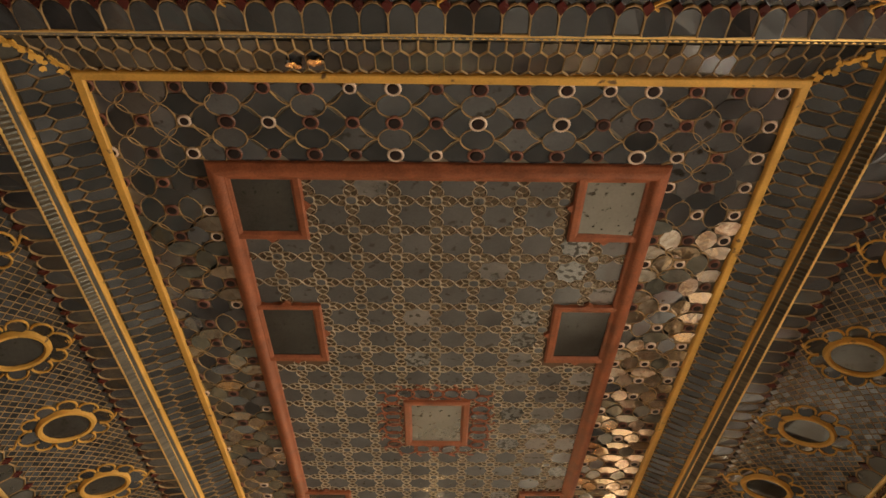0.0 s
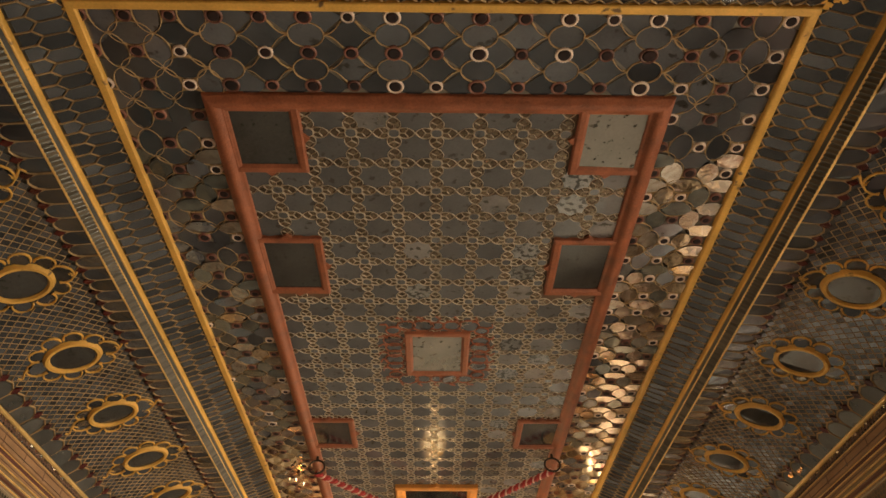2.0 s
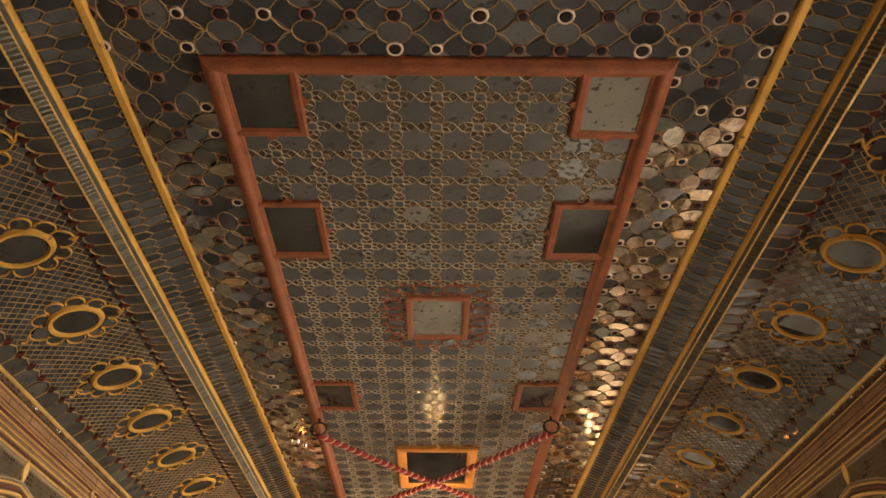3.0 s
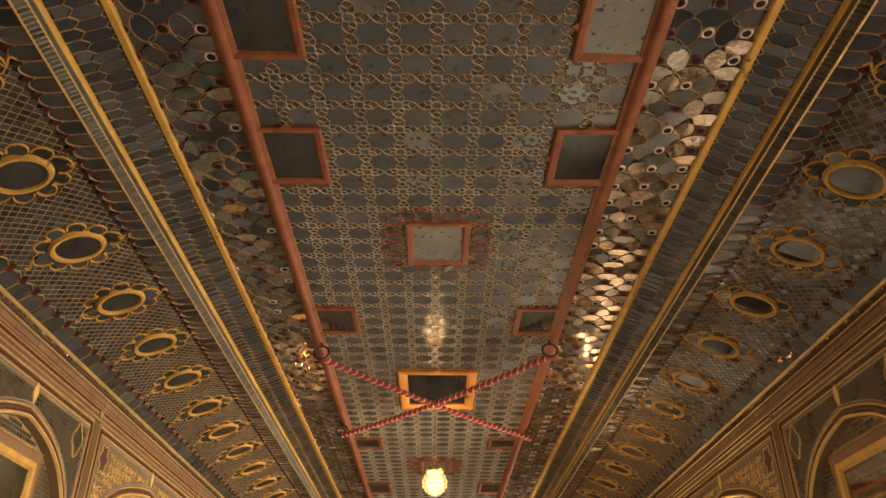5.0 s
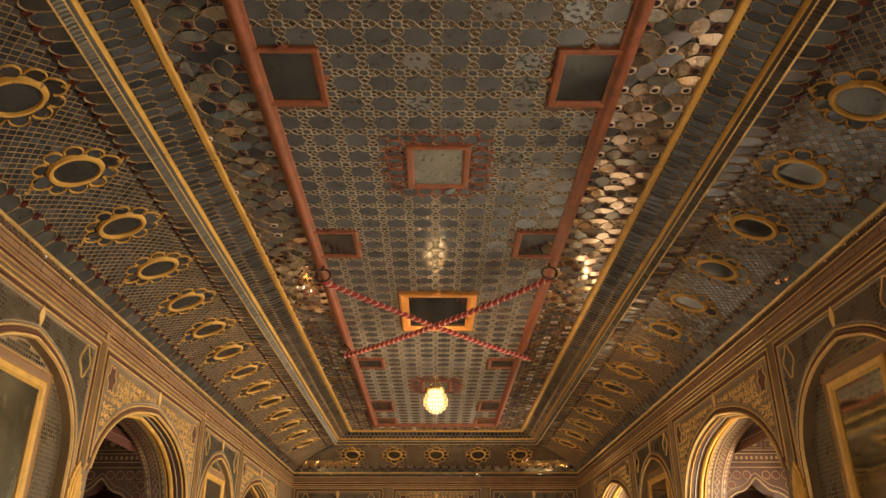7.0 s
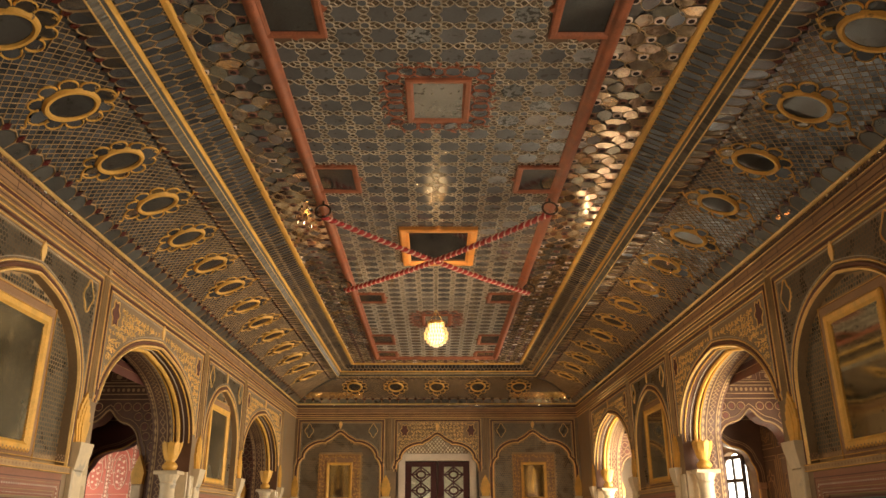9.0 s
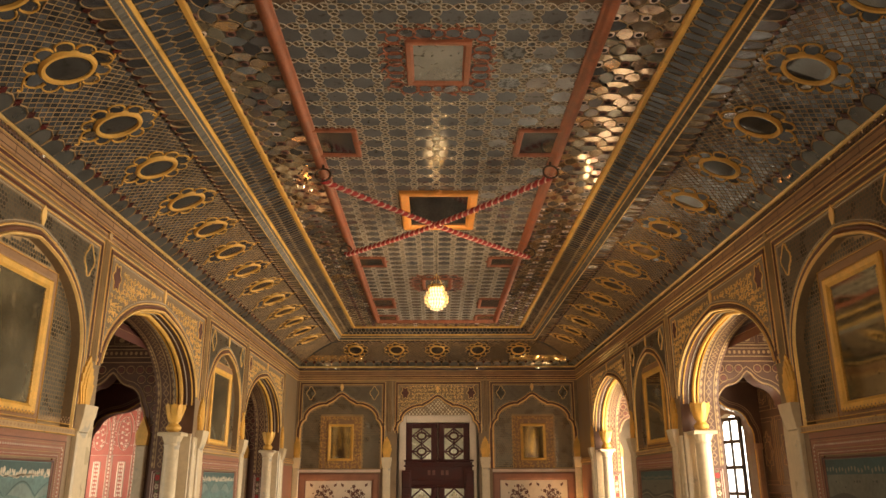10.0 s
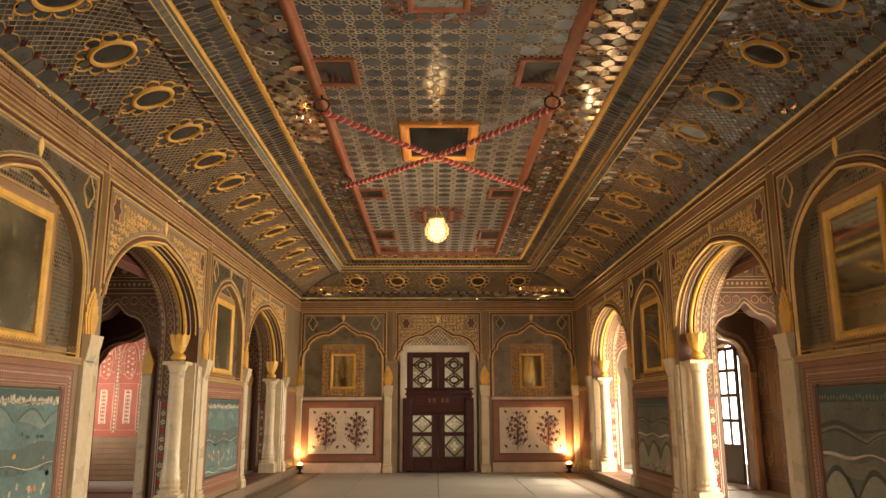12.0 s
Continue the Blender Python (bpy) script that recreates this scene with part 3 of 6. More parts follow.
def chip(x, y, dx, dy, pts, bow):
    """A slightly bowed glass chip: pts are along and across the chain."""
    at = [(x + a * dx - b * dy, y + a * dy + b * dx) for a, b in pts]
    n = len(at)
    cx, cy = sum(p[0] for p in at) / n, sum(p[1] for p in at) / n
    lx, ly = rng.gauss(0, 0.018), rng.gauss(0, 0.034)
    high = [(u, v, ZC - 0.0042 - bow - lx * (u - cx) - ly * (v - cy)) for u, v in [(cx + (u - cx) * 0.5, cy + (v - cy) * 0.5) for u, v in at]]
    chips.add([(u, v, ZC - 0.004 - lx * (u - cx) - ly * (v - cy)) for u, v in at] + high, [(k, (k + 1) % n, n + (k + 1) % n, n + k) for k in range(n)] + [tuple(range(n, 2 * n))])


chips = Mesh()
for i in range(-5, 6):
    for j in range(0, 54):
        x, y = 0.005 + i * CW, 2.362 + j * CH
        cx, cy = x + CW / 2, y + CH / 2
        if free(cx, cy, 0.01):
            # paler tiles on the near right imitate the window's reflection by their colour
            sheen_tile = rng.random() < (0.5 if cx > 0.35 and cy < 9 else 0.012)
            tiles.tile(shrunk(cell(cx, cy), 1.0, 0.02), on_ceiling, 0.004, 0.03 if sheen_tile else 0.007, (1 if rng.random() < 0.55 else 2) if sheen_tile else 0, side=False)
        if free(x, y, 0.0):
            knots.ribbon(ell(x, y, 0.031, 0.029, 14), on_ceiling, 0.0048, 0.009, True)
            tiles.tile(ell(x, y, 0.027, 0.025, 10), on_ceiling, 0.006, 0.02, side=False)
        for dx, dy in ((1, 0), (-1, 0), (0, 1), (0, -1)):
            if free(x + dx * 0.07, y + dy * 0.07, 0.0):
                knots.ribbon(leaf(x, y, dx, dy), on_ceiling, 0.0042, 0.007, True)
                ax, ay = x + dx * 0.054, y + dy * 0.054
                knots.ribbon([(x + dx * 0.031, y + dy * 0.031), (ax, ay), (ax + dx * 0.017 - dy * 0.026, ay + dy * 0.017 + dx * 0.026)], on_ceiling, 0.0034, 0.008)
                knots.ribbon([(ax, ay), (ax + dx * 0.017 + dy * 0.026, ay + dy * 0.017 - dx * 0.026)], on_ceiling, 0.0034, 0.008)
                chip(x, y, dx, dy, [(0.060, 0.0), (0.074, -0.018), (0.096, 0.0), (0.074, 0.018)], 0.00022)
                for sg in (-1, 1):
                    chip(x, y, dx, dy, [(0.036, sg * 0.005), (0.052, sg * 0.006), (0.064, sg * 0.024), (0.048, sg * 0.029), (0.036, sg * 0.022)], 0.00022)
tiles.make("square_mirrors", [MIRROR_CELL, MIRROR_SHEEN, MIRROR_SHEEN_FLAKING], ceiling, "tarnished square mirrors in rows")
chips.make("chain_chips", MIRROR_CHIP, ceiling, "small bowed mirror chips inside the chain", True)
knots.make("knot_lines", CREAM, ceiling, "interlaced cream plaster chain lines")

# red frame
prof = [(0.0, 0.0), (0.0, 0.016), (0.008, 0.024), (0.020, 0.040), (0.036, 0.050), (0.052, 0.052), (0.066, 0.046), (0.076, 0.034), (0.082, 0.026), (0.098, 0.024), (0.105, 0.018), (0.105, 0.0)]
corner = ((BX0, BY0, 1, 1), (BX1, BY0, -1, 1), (BX1, BY1, -1, -1), (BX0, BY1, 1, -1))
for i in range(4):
    b = Mesh()
    (xa, ya, sa, ta), (xb, yb, sb, tb) = corner[i], corner[(i + 1) % 4]
    vs = [(xa + sa * d, ya + ta * d, ZC - w) for d, w in prof] + [(xb + sb * d, yb + tb * d, ZC - w) for d, w in prof]
    n = len(prof)
    b.add(vs, [(k, k + 1, n + k + 1, n + k) for k in range(n - 1)])
    b.make("beam", RED, ceiling, "red-brown painted moulded beam", True)


def ceiling_mirror(box, frame_material, width, label, drop=0.03, ornate=False, glass=MIRROR_BIG):
    x0, x1, y0, y1 = box
    top = tagged(new("ceiling_mirror"), label, "ceiling mirror", "mirror panels in the ceiling")
    top.location = ((x0 + x1) / 2, (y0 + y1) / 2, ZC)
    mp = lambda u, v, w: (u, v, -w)
    hx, hy = (x1 - x0) / 2, (y1 - y0) / 2
    f = Mesh()
    f.surround(mp, -hx, hx, -hy, hy, width, 0.0, drop)
    if not ornate:
        for sg in (-1, 1):
            f.tile([(-0.035, sg * (hy - 0.005)), (0, sg * (hy + 0.03)), (0.035, sg * (hy - 0.005))], mp, drop * 0.7)
            f.tile([(sg * (hx - 0.005), -0.035), (sg * (hx + 0.03), 0), (sg * (hx - 0.005), 0.035)], mp, drop * 0.7)
    f.make("frame", frame_material, top)
    g = Mesh()
    g.tile([(-hx + width * 0.9, -hy + width * 0.9), (hx - width * 0.9, -hy + width * 0.9), (hx - width * 0.9, hy - width * 0.9), (-hx + width * 0.9, hy - width * 0.9)], mp, 0.012, 0.012)
    g.make("mirror", glass, top, "foxed grey mirror glass" if glass is MIRROR_BIG else "speckled mirror glass with a painted pale sheen")
    if ornate:
        s, l = Mesh(), Mesh()
        for k in range(24):
            t = 2 * math.pi * k / 24
            c, q = math.cos(t), math.sin(t)
            m = max(abs(c) / (hx + 0.075), abs(q) / (hy + 0.075))
            cx, cy = c / m, q / m
            r = 0.05 + 0.012 * (k % 3)
            l.ribbon(ell(cx, cy, r, r * 0.9, 10), mp, 0.011, 0.014, True)
            s.tile(ell(cx, cy, r * 0.8, r * 0.7, 8), mp, 0.009, 0.1, side=False)
            l.ribbon([(cx + 0.05 * c, cy + 0.05 * q), (cx + 0.085 * c - 0.02 * q, cy + 0.085 * q + 0.02 * c), (cx + 0.11 * c + 0.015 * q, cy + 0.11 * q - 0.015 * c)], mp, 0.016, 0.012)
        l.make("scroll_border", RED, top, "red-brown scrolled border")
        tagged(s.make("chip_inlay", MIRROR, top), kind="stuff")
    return top

# near right pane is paled to imitate the reflection in a tilted mirror
for k, box in enumerate(SIDE_PANELS):
    ceiling_mirror(box, RED, 0.052, "speckled mirror panel with a painted pale sheen in a red-brown frame set in the ceiling" if k == 1 else "foxed dark mirror panel in a red-brown frame set in the ceiling", glass=MIRROR_SPECK if k == 1 else MIRROR_BIG)
for box in ORNATE:
    ceiling_mirror(box, RED, 0.055, "foxed ceiling mirror in a red-brown frame with scrolled border", ornate=True, glass=MIRROR_SPECK)
ceiling_mirror(SQUARE, GILT_LAMP_TINT, 0.095, "square dark mirror in a bright gold frame set in the ceiling", 0.05)


# ---- walls ----
def rect(u0, u1, z0, z1):
    return [(u0, z0), (u1, z0), (u1, z1), (u0, z1)]


def arch(uc, hw, spring, rise, kind="round", n=26):
    pts = []
    for i in range(n + 1):
        t = math.pi * i / n
        r = 1.0
        if kind == "cusp":
            r = 0.93 + 0.07 * abs(math.cos(4 * (t - math.pi / 2))) ** 0.6
            tip = 0.15 * rise * math.exp(-((t - math.pi / 2) / 0.15) ** 2)
            pts.append((uc - hw * math.cos(t) * (r if 0.05 < t < 3.09 else 1), spring + 0.85 * rise * math.sin(t) ** 0.8 * r + tip))
            continue
        tip = 0.03 * rise * math.exp(-((t - math.pi / 2) / 0.13) ** 2)
        pts.append((uc - hw * math.cos(t) * (r if 0.05 < t < 3.09 else 1), spring + rise * math.sin(t) * r * 0.97 + tip))
    return pts


class Opening:
    def __init__(self, uc, hw, sill, spring, rise, depth, kind="round", n=26):
        self.uc, self.hw, self.sill, self.spring, self.rise, self.depth = uc, hw, sill, spring, rise, depth
        self.curve = arch(uc, hw, spring, rise, kind, n) if rise else [(uc - hw, spring), (uc + hw, spring)]
        self.path = [(uc - hw, sill)] + self.curve + [(uc + hw, sill)]

    def offset(self, d):
        """The outline moved outward by d."""
        out = []
        c = (self.uc, self.spring)
        for u, z in self.path:
            if z <= self.spring + 1e-6:
                out.append((u + (d if u > self.uc else -d), z))
            else:
                k = math.hypot(u - c[0], z - c[1])
                out.append((u + (u - c[0]) / k * d, z + (z - c[1]) / k * d))
        return out

    def inside(self, u, z, m=0.0):
        if abs(u - self.uc) > self.hw + m:
            return False
        if z < self.spring:
            return z > self.sill - m
        return z < float(np.interp(u, [p[0] for p in self.curve], [p[1] for p in self.curve])) + m


def face(mb, mp, u0, u1, z0, z1, openings, w, mi=0):
    u = u0
    for o in sorted(openings, key=lambda o: o.uc):
        mb.quad(mp(u, z0, w), mp(o.uc - o.hw, z0, w), mp(o.uc - o.hw, z1, w), mp(u, z1, w), mi)
        for (ua, za), (ub, zb) in zip(o.curve, o.curve[1:]):
            mb.quad(mp(ua, za, w), mp(ub, zb, w), mp(ub, z1, w), mp(ua, z1, w), mi)
        if o.sill > z0:
            mb.quad(mp(o.uc - o.hw, z0, w), mp(o.uc + o.hw, z0, w), mp(o.uc + o.hw, o.sill, w), mp(o.uc - o.hw, o.sill, w), mi)
        u = o.uc + o.hw
    mb.quad(mp(u, z0, w), mp(u1, z0, w), mp(u1, z1, w), mp(u, z1, w), mi)


def reveal(mb, mp, o, w0, w1, mi=0):
    p = o.path
    for a, b in zip(p, p[1:] + p[:1]):
        mb.quad(mp(*a, w0), mp(*b, w0), mp(*b, w1), mp(*a, w1), mi)


def back(mb, mp, o, w, mi=0):
    for (ua, za), (ub, zb) in zip(o.curve, o.curve[1:]):
        mb.quad(mp(ua, o.sill, w), mp(ub, o.sill, w), mp(ub, zb, w), mp(ua, za, w), mi)


ARCHES = ((7.555, 1.30), (12.50, 1.33))
NICHES = ((5.05, 0.82), (10.08, 0.78))
PIERS = (4.08, 6.10, 9.08, 11.08, 14.0)
side_arches = [Opening(u, h, FZ, 2.05, 0.79, WT) for u, h in ARCHES]
near_arch = Opening(2.6, 1.30, FZ, 2.05, 0.79, WT)
side_niches = [Opening(u, h, 1.60, 2.15, 0.68, 0.07) for u, h in NICHES]
DOOR_X = 0.04
north_door = Opening(DOOR_X, 0.80, 0.0, 2.10, 0.70, 0.40, "cusp", 48)
north_niches = [Opening(x, 0.79, 1.45, 2.12, 0.72, 0.09, "cusp", 48) for x in (-1.865, 1.92)]
south_door = Opening(XC, 0.80, 0.0, 2.62, 0.0, 0.40)

walls = {}
for side in SIDES:
    mp, mb = wall_map(side), Mesh()
    a, b = span(side, 0.0)
    ops = {"west": [near_arch] + side_arches + side_niches, "east": [near_arch] + side_arches + side_niches, "north": [north_door] + north_niches, "south": [south_door]}[side]
    thick = WT if side in ("west", "east") else 0.40
    face(mb, mp, a, b, 0.0, 3.45, ops, 0.0, 0)
    through_ops = [o for o in ops if o.depth >= thick]
    face(mb, mp, a - 0.4, b + 0.4, 0.0, 3.45, through_ops, -thick, 2)
    for o in ops:
        reveal(mb, mp, o, 0.0, -o.depth, 1 if o.depth >= thick else 0)
        if o.depth < thick:
            back(mb, mp, o, -o.depth, 3)
    walls[side] = tagged(mb.make("wall_" + side, [WALLP, REVEAL, BAND, CAME]), "painted plaster wall with mirror inlay, gold lines and arches", "wall", kind="structure")

# cornice
corn = Mesh()
sweep(corn, [(0.0, 3.15), (0.014, 3.153), (0.016, 3.196), (0.010, 3.20)], 1)
sweep(corn, [(0.010, 3.20), (0.006, 3.205), (0.006, 3.232), (0.012, 3.236)], 2)
sweep(corn, [(0.012, 3.236), (0.030, 3.240), (0.034, 3.245), (0.036, 3.325), (0.030, 3.332)], 1)
sweep(corn, [(0.030, 3.332), (0.016, 3.336), (0.016, 3.405), (0.0, 3.42)], 3)
corn.make("cornice", [WALLP, BAND, MAROON, REVEAL], ceiling, "brown and tan moulded cornice")
lines2 = Mesh()
for s, z, r in ((0.012, 3.152, 0.006), (0.014, 3.199, 0.006), (0.014, 3.236, 0.005), (0.032, 3.334, 0.006)):
    sweep(lines2, roll(s, z, r, 6))
lines2.make("gold_line", GOLD_LINE, ceiling, smooth=True)
lines3 = Mesh()
for s, z, r in ((0.017, 3.176, 0.003), (0.036, 3.262, 0.003), (0.037, 3.310, 0.003)):
    sweep(lines3, roll(s, z, r, 6))
lines3.make("dark_line", REVEAL, ceiling, "dark brown painted lines", True)
joints = Mesh()
for side in SIDES:
    wm = wall_map(side)
    a, b = span(side, 0.05)
    for i in range(int((b - a) / 0.31)):
        u = a + 0.31 * (i + 0.5)
        joints.box(wm, u - 0.002, u + 0.002, 3.248, 3.322, 0.034, 0.0375)
joints.make("board_joints", REVEAL, ceiling)
beads = Mesh()
for side in SIDES:
    wm = wall_map(side)
    a, b = span(side, 0.05)
    n = int((b - a) / 0.04)
    for i in range(n):
        u = a + (b - a) * (i + 0.5) / n
        beads.tile(ell(u, 3.388, 0.012, 0.010, 6), wm, 0.006, 0.2, w0=0.016)
        beads.tile(rect(u - 0.010, u + 0.010, 3.346, 3.368), wm, 0.003, 0.06, w0=0.016, mi=1)
beads.make("bead_strip", [material("glass_bead", (0.65, 0.58, 0.45), 0.12, 0.9, 0.2, 8, 60, 0.0, 0.4), MIRROR_DARK], ceiling, "row of small glass beads")


# ---- ornament on the walls ----
def scrolls(mb, mp, u0, u1, z0, z1, ok, step, r, seed, width=0.013):
    g = random.Random(seed)
    nu, nz = max(1, round((u1 - u0) / step)), max(1, round((z1 - z0) / step))
    for i in range(nu):
        for j in range(nz):
            u, z = u0 + (u1 - u0) * (i + 0.5) / nu, z0 + (z1 - z0) * (j + 0.5) / nz
            u, z = u + g.uniform(-0.1, 0.1) * step, z + g.uniform(-0.1, 0.1) * step
            if not all(ok(u + r * c, z + r * s) for c, s in ((1, 0), (-1, 0), (0, 1), (0, -1))):
                continue
            t0, sg = g.uniform(0, 6.28), g.choice((-1, 1))
            mb.ribbon([(u + r * q * math.cos(t0 + sg * 5.5 * q), z + r * q * math.sin(t0 + sg * 5.5 * q)) for q in np.linspace(0.15, 1, 11)], mp, width, 0.008)
            for k in range(3):
                t = t0 + sg * 5.5 + k * 1.7
                cu, cz = u + r * 1.08 * math.cos(t), z + r * 1.08 * math.sin(t)
                if ok(cu, cz):
                    mb.tile(ell(cu, cz, r * 0.26, r * 0.15, 6, t), mp, 0.006, 0.1)


def net(mb, mp, u0, u1, z0, z1, ok, d, w0=0.0, tilt=0.02):
    """Small upright hexagonal mirror pieces in staggered rows."""
    rows = int((z1 - z0) / (d * 0.88))
    for j in range(rows):
        z = z0 + d * 0.88 * (j + 0.5)
        for i in range(int((u1 - u0) / d) + 1):
            u = u0 + d * (i + (0.5 if j % 2 else 0))
            if ok(u, z):
                g = d * 0.41
                mb.tile([(u - g, z - g * 0.55), (u, z - g * 1.15), (u + g, z - g * 0.55), (u + g, z + g * 0.55), (u, z + g * 1.15), (u - g, z + g * 0.55)], mp, 0.004, tilt, 0, w0, False)


def dress(side, spaces):
    """Gold lines, brown bands, scrolls and mirror nets. spaces: (u0, u1, opening, ornament)."""
    mp, wall = wall_map(side), walls[side]
    gold, brown, scroll, mirrors, cream, flower = Mesh(), Mesh(), Mesh(), Mesh(), Mesh(), Mesh()
    for k, (u0, u1, o, kind) in enumerate(spaces):
        zb = o.sill if kind == "niche" else 2.12
        top = 3.14
        for d, m, wd, h in ((0.02, gold, 0.014, 0.010), (0.045, brown, 0.034, 0.014), (0.075, gold, 0.012, 0.010), (0.10, cream, 0.008, 0.008)):
            m.ribbon([(u0 + d, zb), (u0 + d, top - d), (u1 - d, top - d), (u1 - d, zb)], mp, wd, h)
        for d, m, wd, h in ((0.012, gold, 0.026, 0.020), (0.045, brown, 0.036, 0.014), (0.075, gold, 0.014, 0.012), (0.10, cream, 0.009, 0.008)):
            p = o.offset(d)
            m.ribbon([q for q in p if q[1] > zb - 0.01] if kind != "niche" else p, mp, wd, h)
        def ok(u, z, o=o, u0=u0, u1=u1, zb=zb):
            e = 0.075 if kind == "door" else 0.105
            return u0 + e < u < u1 - e and zb < z < top - e and not o.inside(u, z, e)
        if kind == "arch" or kind == "door":
            hearts = [(u0 + 0.215, 2.90), (u1 - 0.215, 2.90)]
            for hu, hz in hearts:
                flower.tile([(hu + 0.062 * math.cos(t) * (1 + 0.22 * math.cos(6 * t)), hz + 0.095 * math.sin(t) * (1 + 0.22 * math.cos(6 * t))) for t in np.linspace(0, 6.283, 30, False)], mp, 0.006)
                scroll.ribbon([(hu + 0.076 * math.cos(t) * (1 + 0.2 * math.cos(6 * t)), hz + 0.112 * math.sin(t) * (1 + 0.2 * math.cos(6 * t))) for t in np.linspace(0, 6.283, 30, False)], mp, 0.010, 0.008, True)
            clear = lambda u, z, ok=ok, hearts=hearts: ok(u, z) and all(((u - hu) / 0.10) ** 2 + ((z - hz) / 0.135) ** 2 > 1 for hu, hz in hearts)
            scrolls(scroll, mp, u0, u1, 2.0, 3.12, clear, 0.072, 0.032, 11 + k, 0.011)
            scrolls(scroll, mp, u0 + 0.03, u1 + 0.03, 2.03, 3.15, clear, 0.075, 0.020, 41 + k, 0.009)
        else:
            net(mirrors, mp, u0, u1, zb, 3.12, ok, 0.036)
            for su in (u0 + 0.24, u1 - 0.24):
                cart = [(su + 0.075 * math.cos(t) * (1 + 0.16 * math.cos(4 * t)), 2.90 + 0.115 * math.sin(t) * (1 + 0.16 * math.cos(4 * t))) for t in np.linspace(0, 2 * math.pi, 24, False)]
                gold.ribbon(cart, mp, 0.013, 0.014, True)
                mirrors.tile([(su + (u - su) * 0.9, 2.9 + (z - 2.9) * 0.9) for u, z in cart[::2]], mp, 0.008, 0.03)
        # finial over the arch
        az = max(z for _, z in o.curve) + 0.10
        gold.tile([(o.uc - 0.012, az), (o.uc + 0.012, az), (o.uc + 0.035, az + 0.07), (o.uc + 0.028, az + 0.11), (o.uc, az + 0.15), (o.uc - 0.028, az + 0.11), (o.uc - 0.035, az + 0.07)], mp, 0.012)
    for m, name, mat, lab in ((gold, "gold_lines", GOLD_LINE, "raised gold lines"), (brown, "brown_bands", material("dark_brown_band_paint", (0.125, 0.048, 0.028), 0.5, 0.0, 0.3, 5, 90, 0.2), "dark brown moulded bands"), (scroll, "arabesque", GOLD_LINE, "gold arabesque scrolls"), (flower, "corner_flowers", MAROON, "maroon painted corner flowers"), (mirrors, "mirror_inlay", MIRROR_NET, "small inlaid mirrors"), (cream, "cream_lines", CREAM, "fine cream lines")):
        if m.f:
            tagged(m.make(name, mat, wall, lab), kind="stuff")


side_spaces = [(4.12, 6.06, side_niches[0], "niche"), (6.16, 9.02, side_arches[0], "arch"), (9.14, 11.03, side_niches[1], "niche"), (11.13, 13.94, side_arches[1], "arch")]
dress("west", side_spaces)
dress("east", side_spaces)
dress("north", [(-2.72, -0.98, north_niches[0], "niche"), (-0.82, 0.92, north_door, "door"), (1.06, 2.775, north_niches[1], "niche")])


def pilaster_lines(side, us):
    mp, m = wall_map(side), Mesh()
    for u in us:
        for d in (-0.03, 0.0, 0.03):
            m.ribbon([(u + d, 2.14), (u + d, 3.15)], mp, 0.014, 0.018)
        m.tile(ell(u, 3.19, 0.03, 0.03, 10), mp, 0.03)
    m.make("pilaster_ribs", [CAME], walls[side], "tan ribbed pilaster strip")

pilaster_lines("west", PIERS)
pilaster_lines("east", PIERS)
pilaster_lines("north", (-0.90, 0.99))


